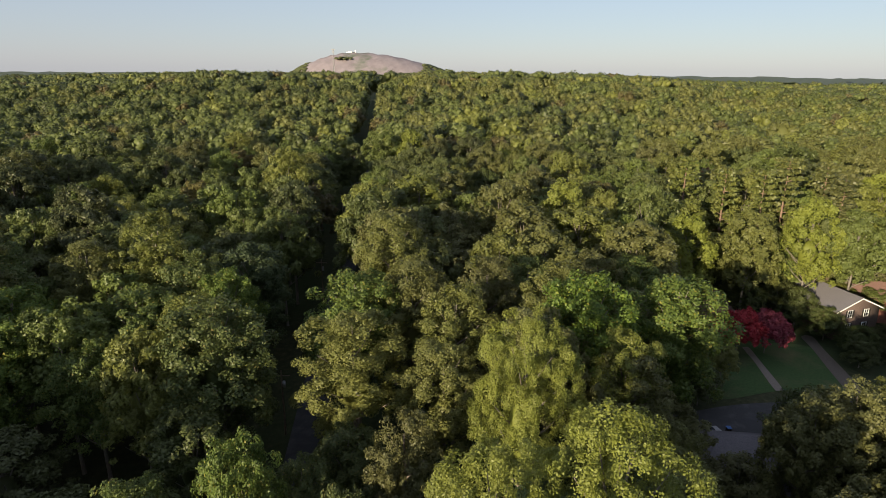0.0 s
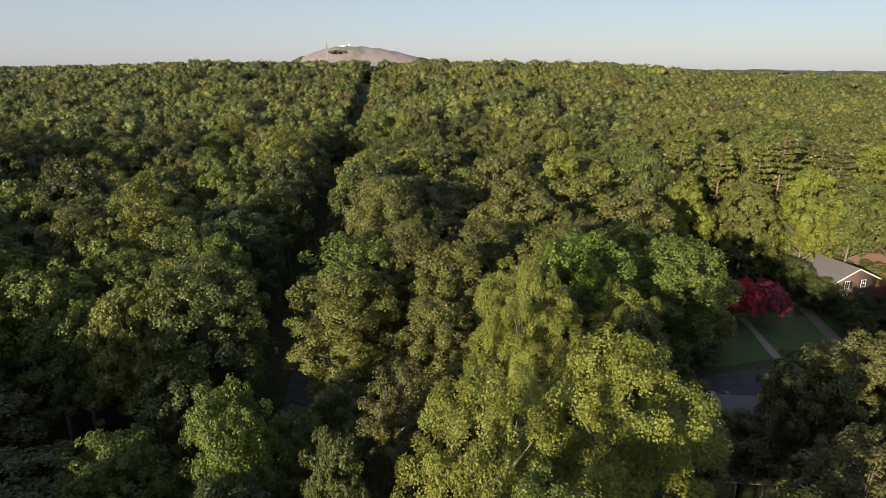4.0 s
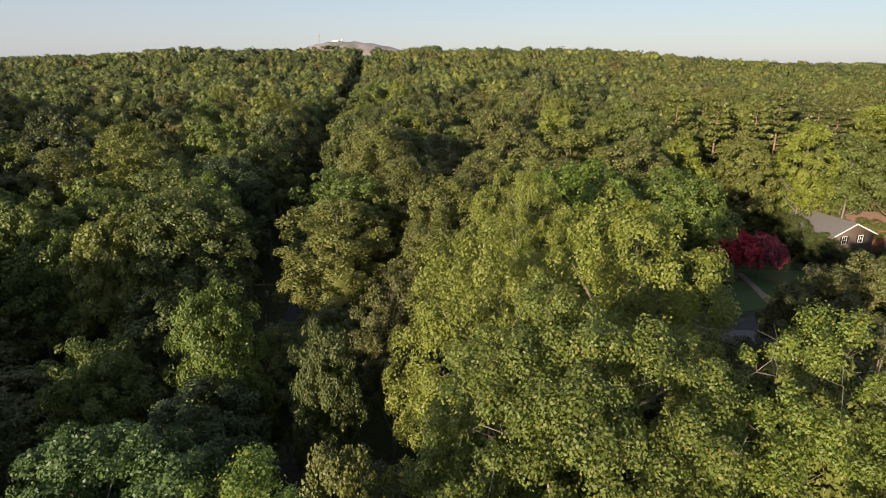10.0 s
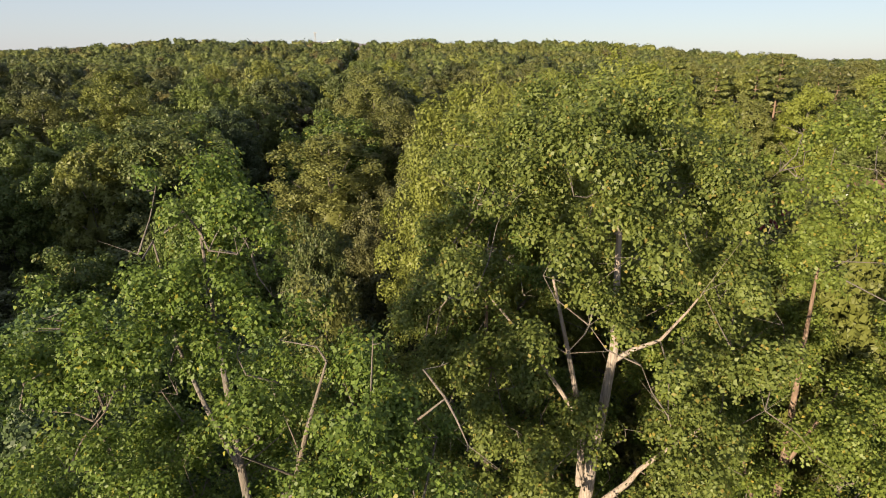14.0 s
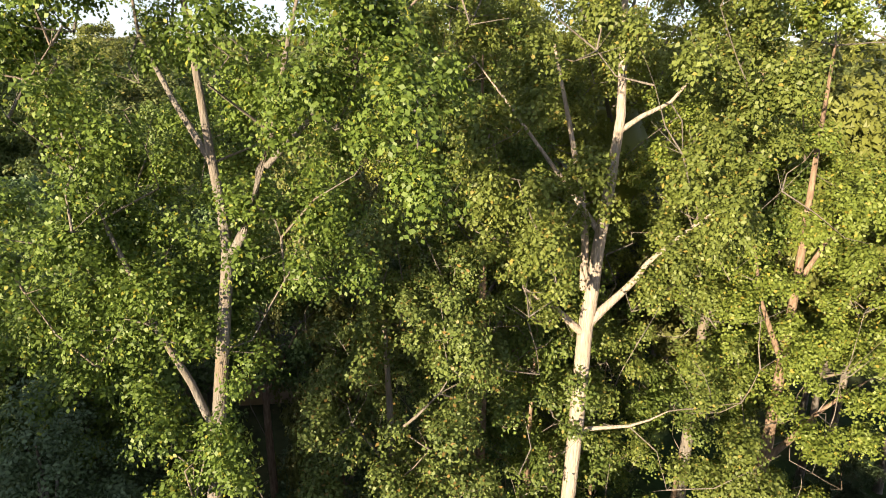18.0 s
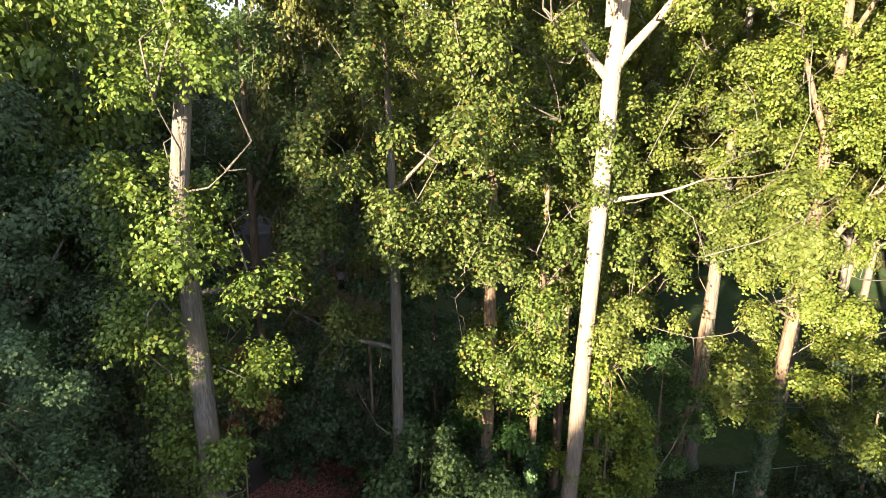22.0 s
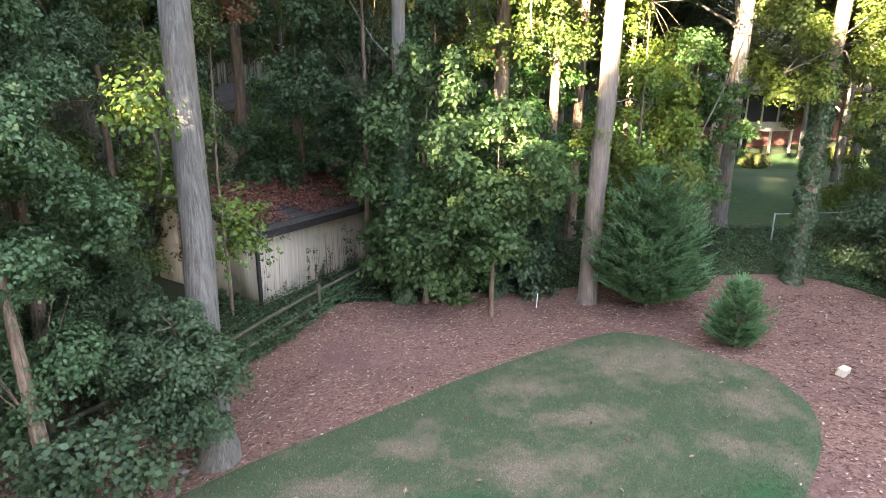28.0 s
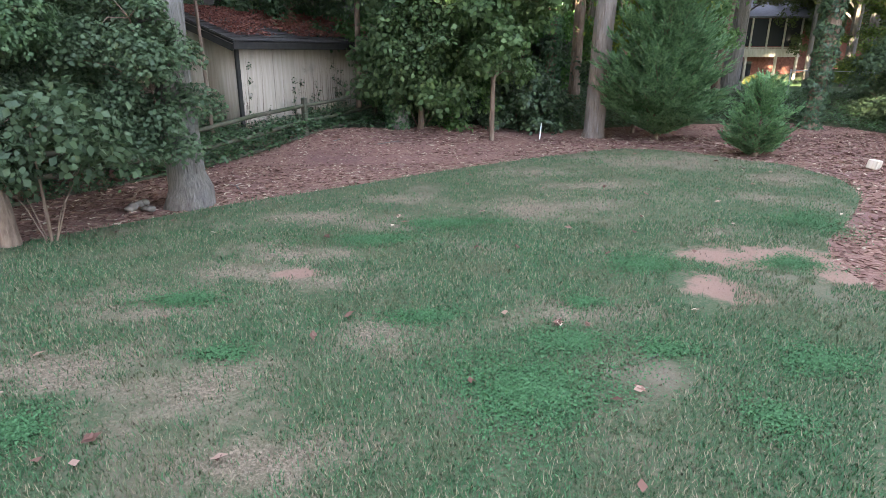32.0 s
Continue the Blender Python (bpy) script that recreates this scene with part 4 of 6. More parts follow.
def patch_mask(spots, lo, hi, wild):
    """1 inside the ragged ellipses, 0 outside."""
    m = None
    for cx, cy, a, bb in spots:
        mp = nt.nodes.new("ShaderNodeMapping")
        mp.inputs["Location"].default_value = (-cx / a, -cy / bb, 0)
        mp.inputs["Scale"].default_value = (1 / a, 1 / bb, 0)
        nt.links.new(tcl.outputs["Object"], mp.inputs[0])
        ln = nt.nodes.new("ShaderNodeVectorMath")
        ln.operation = "LENGTH"
        nt.links.new(mp.outputs[0], ln.inputs[0])
        if m is None:
            m = ln.outputs["Value"]
        else:
            mn = nt.nodes.new("ShaderNodeMath")
            mn.operation = "MINIMUM"
            nt.links.new(m, mn.inputs[0])
            nt.links.new(ln.outputs["Value"], mn.inputs[1])
            m = mn.outputs[0]
    ad = nt.nodes.new("ShaderNodeMath")
    ad.operation = "MULTIPLY_ADD"
    ad.inputs[1].default_value = wild
    nt.links.new(rag.outputs[0], ad.inputs[0])
    nt.links.new(m, ad.inputs[2])
    edge = nt.nodes.new("ShaderNodeMapRange")
    edge.inputs[1].default_value, edge.inputs[2].default_value, edge.inputs[3].default_value, edge.inputs[4].default_value = lo + wild * 0.5, hi + wild * 0.5, 1.0, 0.0
    nt.links.new(ad.outputs[0], edge.inputs[0])
    return edge.outputs[0]


straw_n = noise_tex(nt, 46.0, 5.0, 0.75, tcl.outputs["Object"])
straw_c = ramp(nt, [(0.36, (0.070, 0.062, 0.038)), (0.5, (0.155, 0.118, 0.082)), (0.64, (0.27, 0.21, 0.155))])
nt.links.new(straw_n.outputs[0], straw_c.inputs[0])
col = mix_rgb(nt, patch_mask(DRY, 0.2, 1.7, 6.0), old, straw_c.outputs[0])
nt.links.new(mix_rgb(nt, patch_mask(SOIL, 0.75, 1.25, 4.0), col, (0.225, 0.138, 0.105)), b.inputs["Base Color"])
bed, bed_out = ground_patch("mulch_bed", [(-9, 3), (-8, 11), (-4.6, 13.4), (-2.0, 16.3), (1.0, 16.6), (4.5, 17.9), (9, 18.6), (13.8, 18.6), (15.5, 16.5), (15.0, 12), (14, 7), (13, 2), (6, 1), (-2, 2)], 0.03, M_straw, "reddish pine straw and leaf litter bed round the lawn", "mulch")
lawn, lawn_out = ground_patch("lawn", [(-5.0, 7.4), (-4.2, 8.0), (-2.6, 9.4), (-0.6, 10.75), (1.6, 12.3), (4.0, 13.7), (6.05, 14.6), (7.2, 14.1), (7.9, 13.0), (8.7, 12.1), (8.7, 10.6), (7.9, 9.1), (6.6, 7.75), (5.6, 6.85), (5.15, 6.1), (5.0, 5.3), (5.4, 4.6), (7.5, 3.9), (12, 0), (12, -14), (-16, -14), (-16, 2), (-8, 6.0)], 0.07, M_lawn, "patchy green back lawn with dry tan spots", "lawn")
srng = random.Random(3)


def grass_material(name, green, dry, bias, brown=(0.27, 0.22, 0.14)):
    m, nt, b = base_material(name, 0.6, 0.25)
    geo = nt.nodes.new("ShaderNodeNewGeometry")
    cr = ramp(nt, [(0.0, green[0]), (0.80, green[1]), (0.86, brown)])
    nt.links.new(geo.outputs["Random Per Island"], cr.inputs[0])
    tc = nt.nodes.new("ShaderNodeTexCoord")
    n = noise_tex(nt, 0.9, 6.0, 0.7, tc.outputs["Object"])
    mr = nt.nodes.new("ShaderNodeMapRange")
    mr.inputs[1].default_value, mr.inputs[2].default_value = bias
    nt.links.new(n.outputs[0], mr.inputs[0])
    nt.links.new(mix_rgb(nt, mr.outputs[0], cr.outputs[0], dry), b.inputs["Base Color"])
    return m


M_blade = grass_material("grass_blades", ((0.028, 0.074, 0.030), (0.064, 0.146, 0.058)), (0.15, 0.128, 0.078), (0.50, 0.72))
M_clover = grass_material("clover_leaves", ((0.036, 0.088, 0.034), (0.062, 0.145, 0.056)), (0.06, 0.13, 0.055), (0.6, 0.9), (0.072, 0.16, 0.066))
grng = np.random.default_rng(21)


def blades(n, x0, x1, y0, y1, h, w, test):
    x, y = grng.uniform(x0, x1, n), y0 + (y1 - y0) * grng.random(n) ** 1.25
    keep = np.array([test(a, b) for a, b in zip(x, y)])
    x, y = x[keep], y[keep]
    n = len(x)
    z = np.array([terrain(a, b) for a, b in zip(x, y)]) + 0.065
    a = grng.uniform(0, 2 * np.pi, n)
    hh = h * grng.uniform(0.5, 1.4, n)
    lean = grng.uniform(0.2, 1.0, n) * hh
    ww = w * (1 + 0.05 * y)
    dx, dy = np.cos(a), np.sin(a)
    v = np.stack([np.stack([x - dy * ww, y + dx * ww, z], 1), np.stack([x + dy * ww, y - dx * ww, z], 1), np.stack([x + dx * lean, y + dy * lean, z + hh], 1)], 1)
    return v.reshape(-1, 3), np.arange(3 * n).reshape(-1, 3)


def bald(x, y):
    w = 1.5 * noise.noise(Vector((x * 1.5, y * 1.5, 1.0))) + 1.0 * noise.noise(Vector((x * 5, y * 5, 4.0)))
    if any(math.hypot((x - c) / a, (y - d) / b) + w < 0.8 + 0.5 * srng.random() for c, d, a, b in SOIL):
        return True
    if any(math.hypot((x - c) / a, (y - d) / b) + w < 0.25 + 1.2 * srng.random() for c, d, a, b in DRY) and srng.random() < 0.84:
        return True
    return noise.noise(Vector((x * 0.75, y * 0.75, 3.1))) + 0.5 * noise.noise(Vector((x * 2.1, y * 2.1, 7.0))) > 0.36 + 0.3 * srng.random()


gvb, gfb = blades(270000, -7.5, 10, 2.0, 15.6, 0.036, 0.0042, lambda a, b: inside(a + srng.gauss(0, 0.07), b + srng.gauss(0, 0.07), lawn_out) and not bald(a, b))
gvn, gfn = blades(200000, -4.5, 6.5, 2.0, 8.0, 0.038, 0.0034, lambda a, b: abs(a - 0.4) < 0.9 * b and inside(a, b, lawn_out) and not bald(a, b))
gvb, gfb = merge((gvb, gfb), (gvn, gfn))
tagged(part("grass", mesh_of("grass", gvb, gfb, M_blade)), "short patchy lawn grass with dry blades", "grass", kind="stuff")
M_dry = leaf_material("dry_blades", (0.12, 0.090, 0.060), (0.18, 0.138, 0.094), (0.26, 0.205, 0.145), None, 0.0, 0.1, 0.8, 0.2)


def thin(x, y):
    w = 1.5 * noise.noise(Vector((x * 2.6, y * 2.6, 1.0))) + 0.8 * noise.noise(Vector((x * 7, y * 7, 4.0)))
    if srng.random() < 0.10 + 0.10 * ss((-x + 1) / 4):
        return True
    if noise.noise(Vector((x * 0.75, y * 0.75, 3.1))) + 0.5 * noise.noise(Vector((x * 2.1, y * 2.1, 7.0))) > 0.26 + 0.3 * srng.random():
        return srng.random() < 0.7
    return any(math.hypot((x - c) / a, (y - d) / b) + w < 0.3 + 1.5 * srng.random() for c, d, a, b in DRY)


dvb, dfb = blades(130000, -7.5, 10, 2.0, 15.6, 0.026, 0.0048, lambda a, b: inside(a, b, lawn_out) and thin(a, b))
tagged(part("dry_grass", mesh_of("dry_grass", dvb, dfb, M_dry)), "straw-coloured dead grass in thin spots of the lawn", "grass", kind="stuff")
CLOVER = [(1.0, 3.7, 0.75, 0.6), (1.5, 4.4, 0.5, 0.35), (2.25, 4.2, 0.35, 0.22), (0.3, 5.0, 0.5, 0.22), (-1.35, 4.45, 0.32, 0.18), (2.55, 3.2, 0.3, 0.3), (2.9, 6.2, 0.6, 0.4), (6.05, 7.75, 0.5, 0.6), (-0.2, 7.4, 0.7, 0.3), (0.9, 8.1, 0.9, 0.3), (-2.0, 5.6, 0.5, 0.25), (4.6, 6.1, 0.5, 0.3), (1.9, 5.2, 0.3, 0.2), (-2.4, 3.5, 0.3, 0.3), (3.4, 3.9, 0.5, 0.3)]
cv = []
for cx, cy, a, b in CLOVER:
    n = int(15000 * a * b / 0.3)
    q = grng.uniform(0, 2 * np.pi, n)
    r = np.abs(grng.normal(size=n)) * 0.55 * (1 + 0.3 * np.sin(q * 3 + cx))
    for x, y in zip(cx + np.cos(q) * r * a, cy + np.sin(q) * r * b):
        cv.append((x, y, terrain(x, y) + 0.07 + 0.03 * grng.random(), 0.01, 0.01, 0.01))
k1, k2 = leaf_cloud(grng, cv, len(cv), 0.017, up=1.0, jitter=0.7, quad=True)
tagged(part("clover", mesh_of("clover", k1, k2, M_clover)), "bright green clover and crabgrass patches in the lawn", "clover", kind="stuff")

M_litter = leaf_material("fallen_leaves", (0.085, 0.040, 0.028), (0.20, 0.105, 0.075), (0.36, 0.235, 0.175), (0.52, 0.41, 0.30), 0.10, 0.1, 0.8, 0.2)


def scatter(n, test, lift, size, x0, x1, y0, y1, height=terrain):
    pts = []
    while len(pts) < n:
        x, y = grng.uniform(x0, x1), grng.uniform(y0, y1)
        if test(x, y):
            pts.append((x, y, height(x, y) + lift, 0.01, 0.01, 0.01))
    return leaf_cloud(grng, pts, n, size, up=2.5, jitter=0.7, quad=True)


on_bed = lambda x, y: inside(x, y, bed_out) and not inside(x + srng.gauss(0, 0.12), y + srng.gauss(0, 0.12), lawn_out)
a1, a2 = scatter(22000, on_bed, 0.045, 0.055, -9, 15.5, 2, 18.6)
tagged(part("leaf_litter", mesh_of("leaf_litter", a1, a2, M_litter)), "brown fallen leaves strewn over the pine straw", "leaves", kind="stuff")
straw = []
while len(straw) < 26000:
    x, y = grng.uniform(-9, 15.5), grng.uniform(2, 18.6)
    if on_bed(x, y):
        straw.append((x, y))
sx = np.array(straw)
sa = grng.uniform(0, np.pi, len(sx))
sl = grng.uniform(0.06, 0.14, len(sx))
sz = np.array([terrain(*p) for p in straw]) + 0.02
sv = np.stack([np.stack([sx[:, 0] - np.cos(sa) * sl, sx[:, 1] - np.sin(sa) * sl, sz], 1), np.stack([sx[:, 0] + np.cos(sa) * sl, sx[:, 1] + np.sin(sa) * sl, sz + 0.015], 1), np.stack([sx[:, 0] - np.sin(sa) * 0.008, sx[:, 1] + np.cos(sa) * 0.008, sz + 0.022], 1)], 1)
tagged(part("straw_needles", mesh_of("straw_needles", sv.reshape(-1, 3), np.arange(3 * len(sx)).reshape(-1, 3), M_litter)), "loose russet pine needles on the bed", "needles", kind="stuff")
a1, a2 = scatter(130, lambda x, y: inside(x, y, lawn_out), 0.11, 0.085, -6, 9.5, 2.4, 15)
tagged(part("lawn_leaves", mesh_of("lawn_leaves", a1, a2, M_litter)), "single fallen leaves on the lawn", "leaves", kind="stuff")

# ---- the yard: shed and fence ----
M_siding = speckled("beige_siding", [(0.3, (0.42, 0.345, 0.265)), (0.55, (0.54, 0.45, 0.355)), (0.75, (0.60, 0.505, 0.415))], 3.0, 6.0, 0.8, 0.2, 0.005, ((0.25, 0.22, 0.18), 1.2, 0.55, 0.8), (4, 4, 0.25))
SHED = pose(-3.75, 16.5, 0.45, 0, 0, 54)
SL, SD, SE, SR = 6.3, 4.6, 2.25, 2.98
shed = thing("garden_shed", "beige panelled shed with a dark leaf-covered roof", "shed", "", SHED)
for i in range(5):
    w = SL / 5
    part("front_panel", boxes_mesh("front_panel", [(w * (i + 0.5), 0.03, SE / 2 - 0.1, w - 0.012, 0.06, SE + 0.2)], M_siding, 0.004), shed)
for i in range(4):
    w = SD / 4
    y0, y1 = w * i, w * (i + 1)
    top = [SE + (SR - SE) * (1 - abs(y - SD / 2) / (SD / 2)) - 0.05 for y in (y0 + 0.006, y1 - 0.006)]
    for x in (0.0, SL - 0.06):
        v = [(x + dx, yy_, zz) for dx in (0, 0.06) for yy_, zz in ((y0 + 0.006, -0.2), (y1 - 0.006, -0.2), (y1 - 0.006, top[1]), (y0 + 0.006, top[0]))]
        part("gable_panel", mesh_of("gable_panel", v, np.array([(0, 3, 2, 1), (4, 5, 6, 7), (0, 1, 5, 4), (1, 2, 6, 5), (2, 3, 7, 6), (3, 0, 4, 7)]), M_siding), shed)
part("back_wall", boxes_mesh("back_wall", [(SL / 2, SD - 0.03, SE / 2, SL - 0.14, 0.06, SE)], M_siding), shed)
part("corner_board", boxes_mesh("corner_board", [(0.02, -0.012, SE / 2 - 0.1, 0.11, 0.07, SE + 0.2)], M_blackmetal, 0.006), shed, "dark brown corner board")
M_shed_roof = speckled("dark_shingles", [(0.3, (0.035, 0.032, 0.030)), (0.7, (0.085, 0.075, 0.07))], 9.0, 5.0, 0.95, 0.5, 0.02)
slope = math.degrees(math.atan2(SR - SE, SD / 2))
rl = math.hypot(SD / 2 + 0.35, (SR - SE) * (SD / 2 + 0.35) / (SD / 2))
for s in (0, 1):
    n_rows = 9
    roof = part("roof_slope", boxes_mesh("roof_slope", [(SL / 2, 0, -0.05, SL + 0.7, rl, 0.06)], M_blackmetal), shed, "", pose(0, (-0.35 if s == 0 else SD + 0.35), SE - 0.12, 0, 0, 0) @ pose(0, 0, 0, slope if s == 0 else -slope, 0, 0) @ pose(0, rl / 2 if s == 0 else -rl / 2, 0.08))
    row = boxes_mesh("shingle_course", [(SL / 2, 0, 0, SL + 0.74, rl / n_rows + 0.05, 0.018)], M_shed_roof)
    for k in range(n_rows):
        part("shingle_course", row, roof, "", pose(0, -rl / 2 + rl * (k + 0.5) / n_rows, 0.004 + 0.0, -3 if s == 0 else 3, 0, 0))
part("fascia", boxes_mesh("fascia", [(SL / 2, -0.37, SE - 0.17, SL + 0.74, 0.03, 0.16)], M_blackmetal, 0.004), shed, "dark brown fascia")
for s in (-1, 1):
    part("bargeboard", boxes_mesh("bargeboard", [(-0.36, 0, 0, 0.03, rl, 0.16)], M_blackmetal), shed, "", pose(0, SD / 2 + s * (SD / 4 + 0.17), (SE + SR) / 2 - 0.16, -s * slope, 0, 0))
M_roof_litter = leaf_material("reddish_fallen_leaves", (0.10, 0.036, 0.028), (0.23, 0.088, 0.070), (0.38, 0.18, 0.145), None, 0.0, 0.1, 0.8, 0.2)
lp = []
while len(lp) < 19000:
    u, w = grng.uniform(-0.2, SL + 0.2), grng.random() ** 0.8
    q = grng.random()
    if noise.noise(Vector((u * 0.9, w * 2.5, 0))) + 1.1 * w < -0.3 + 0.3 * q:
        continue
    y = -0.3 + w * (SD / 2 + 0.3)
    p = SHED @ Vector((u, y, SE + 0.19 + y * (SR - SE) / (SD / 2)))
    lp.append((p.x, p.y, p.z, 0.01, 0.01, 0.01))
a1, a2 = leaf_cloud(grng, lp, len(lp), 0.06, up=2.0, jitter=0.8, quad=True)
tagged(part("roof_leaves", mesh_of("roof_leaves", a1, a2, M_roof_litter)), "drift of reddish fallen leaves on a shed roof", "leaves", kind="stuff")
# climbing runners on the shed wall
vine, dead = [], []
for k in range(64):
    u = srng.uniform(0.1, SL - 0.2)
    hgt = srng.choice([0.6, 0.9, 1.2, 1.6, 1.9]) * srng.uniform(0.7, 1.1)
    path = []
    x = u
    for q in range(9):
        path.append((*(SHED @ Vector((x, -0.012, -0.1 + hgt * q / 8))), 0.008 * (1 - q / 9)))
        x += srng.uniform(-0.025, 0.025)
    dead.append(path)
    if k % 3 == 0:
        for q in range(5):
            p = SHED @ Vector((u + srng.uniform(-0.06, 0.06), -0.04, hgt * 0.75 * q / 4))
            vine.append((p.x, p.y, p.z, 0.10, 0.07, 0.17))
wall_vine = thing("wall_vine", "dead runners and ivy climbing a beige shed wall", "vine")
part("stem", tubes("stem", dead, M_bark_brown, 4), wall_vine)
a1, a2 = leaf_cloud(grng, vine, 1700, 0.055, shell=0.9, quad=True)
part("leaves", mesh_of("leaves", a1, a2, M_holly), wall_vine)

M_fence = speckled("mossy_old_wood", [(0.3, (0.045, 0.042, 0.030)), (0.55, (0.10, 0.088, 0.064)), (0.75, (0.19, 0.165, 0.125))], 7.0, 6.0, 0.95, 0.6, 0.01, ((0.05, 0.06, 0.03), 1.5, 0.45, 0.65), (1, 1, 1))
fence = thing("rail_fence", "weathered split-rail wooden fence beside a shed", "fence")
fd = Vector((0.54, 0.84, 0))
posts = [Vector((-2.02, 15.75, 0)) + fd * s for s in (-7.2, -3.6, 0.0, 3.2)]
for p in posts:
    z = terrain(p.x, p.y)
    part("post", boxes_mesh("post", [(p.x, p.y, z + 0.40, 0.12, 0.12, 1.15, 57)], M_fence, 0.014), fence)
for a, b in zip(posts[:-1], posts[1:]):
    for hgt in (0.05, 0.40, 0.78):
        za, zb = terrain(a.x, a.y) + hgt, terrain(b.x, b.y) + hgt
        part("rail", tubes("rail", [[(a.x, a.y, za, 0.045), ((a.x + b.x) / 2, (a.y + b.y) / 2, (za + zb) / 2 + srng.uniform(-0.04, 0.04), 0.055), (b.x, b.y, zb, 0.045)]], M_fence, 6, 0.15, 2), fence)

# ---- neighbours' houses behind the yard ----
M_tan = speckled("tan_siding", [(0.3, (0.17, 0.13, 0.10)), (0.7, (0.27, 0.21, 0.17))], 2.0, 5.0, 0.85, 0.3, 0.01, None, (0.3, 0.3, 6))
back = thing("house", "tan house with a low dark roof behind the trees", "house", "", pose(-7.3, 42, 0.6, 0, 0, 4))
part("wall", boxes_mesh("wall", [(0, 3, 1.9, 11.5, 6, 4.6)], M_tan), back)
part("roof", mesh_of("roof", [(-6.4, -0.7, 4.1), (6.4, -0.7, 4.1), (6.4, 3, 5.8), (-6.4, 3, 5.8), (6.4, 6.8, 4.1), (-6.4, 6.8, 4.1), (-6.4, -0.7, 4.3), (6.4, -0.7, 4.3), (6.4, 3, 6.0), (-6.4, 3, 6.0), (6.4, 6.8, 4.3), (-6.4, 6.8, 4.3)], np.array([(0, 3, 2, 1), (3, 5, 4, 2), (6, 7, 8, 9), (9, 8, 10, 11), (0, 1, 7, 6), (1, 2, 8, 7), (2, 4, 10, 8), (4, 5, 11, 10), (5, 3, 9, 11), (3, 0, 6, 9)]), M_shed_roof), back)
part("porch_roof", boxes_mesh("porch_roof", [(2.2, -1.2, 3.9, 5.2, 2.6, 0.16)], M_shed_roof), back)
for x, w, hh, z in [(-3.6, 1.0, 1.1, 2.5), (-0.2, 1.8, 1.9, 1.6), (3.2, 1.9, 1.1, 2.4)]:
    win = part("window", boxes_mesh("window", [(0, 0, 0, w + 0.16, 0.1, 0.08), (0, 0, hh, w + 0.16, 0.1, 0.08), (-w / 2, 0, hh / 2, 0.08, 0.1, hh), (w / 2, 0, hh / 2, 0.08, 0.1, hh), (0, 0, hh / 2, 0.06, 0.08, hh)], M_blackmetal), back, "dark framed window", Matrix.Translation((x, -0.03, z)))
    part("pane", boxes_mesh("pane", [(0, 0.01, hh / 2, w - 0.08, 0.02, hh - 0.08)], M_glass), win)

M_cedarwood = speckled("pale_deck_timber", [(0.3, (0.42, 0.36, 0.28)), (0.7, (0.60, 0.53, 0.43))], 5.0, 5.0, 0.85, 0.3, 0.01, None, (1, 1, 0.3))
M_screen, _nt, _b = base_material("porch_screen", 0.6, 0.2)
_b.inputs["Base Color"].default_value = (0.02, 0.02, 0.02, 1)
ph = thing("house", "two-storey brick house with a raised screened timber porch", "house", "", pose(40, 60.5, terrain(38, 58), 0, 0, -6))
part("wall", boxes_mesh("wall", [(1.0, 7, 3.3, 19, 9, 7.6)], M_brick_red), ph)
part("roof", mesh_of("roof", [(-10, 1.8, 6.9), (11.6, 1.8, 6.9), (9, 7, 9.6), (-7, 7, 9.6), (11.6, 12, 6.9), (-10, 12, 6.9), (-10, 1.8, 7.1), (11.6, 1.8, 7.1), (9, 7, 9.85), (-7, 7, 9.85), (11.6, 12, 7.1), (-10, 12, 7.1)], [np.array([(0, 1, 2, 3), (2, 4, 5, 3), (6, 7, 8, 9), (9, 8, 10, 11), (0, 6, 7, 1), (1, 7, 10, 4), (5, 11, 6, 0), (4, 10, 11, 5)]), np.array([(7, 10, 8), (6, 9, 11), (1, 2, 4), (0, 5, 3)])], M_roof_grey), ph)
part("porch_deck", boxes_mesh("porch_deck", [(-2.6, 0.9, 2.75, 8.6, 3.4, 0.16)], M_cedarwood), ph)
part("porch_roof", boxes_mesh("porch_roof", [(0.6, 0, 0, 11.4, 5.4, 0.16)], M_roof_grey), ph, "", pose(-2.6, 1.2, 7.35, 21, 0, 0))
for i in range(6):
    x = -6.7 + 8.2 * i / 5
    part("porch_post", boxes_mesh("porch_post", [(x, -0.75, 4.6, 0.16, 0.14, 3.6)], M_cedarwood, 0.01), ph)
    if i < 5:
        part("screen", boxes_mesh("screen", [(x + 0.82, -0.70, 5.0, 1.48, 0.02, 2.6)], M_screen), ph, "dark insect screen")
        part("railing_panel", boxes_mesh("railing_panel", [(x + 0.82, -0.78, 3.15, 1.5, 0.05, 0.66), (x + 0.82, -0.80, 3.55, 1.62, 0.12, 0.07)], M_cedarwood), ph)
for x in (-6.7, -3.6, -0.6, 1.5):
    part("support_post", boxes_mesh("support_post", [(x, -0.7, 1.3, 0.22, 0.22, 2.9)], M_cedarwood, 0.01), ph)
part("lower_door", boxes_mesh("lower_door", [(-2.4, 2.46, 1.15, 1.9, 0.1, 2.1)], M_glass), ph)
part("stair_rail", boxes_mesh("stair_rail", [(-6.9, -1.6, 2.2, 0.1, 2.2, 0.1), (-6.9, -2.6, 1.2, 0.12, 0.12, 2.4)], M_cedarwood), ph)
ground_patch("neighbour_lawn", [(14, 23), (30, 24), (46, 38), (46, 57), (33, 59), (22, 48), (13, 32)], 0.05, M_grass_far, "shaded mown grass of the neighbouring garden", "lawn")
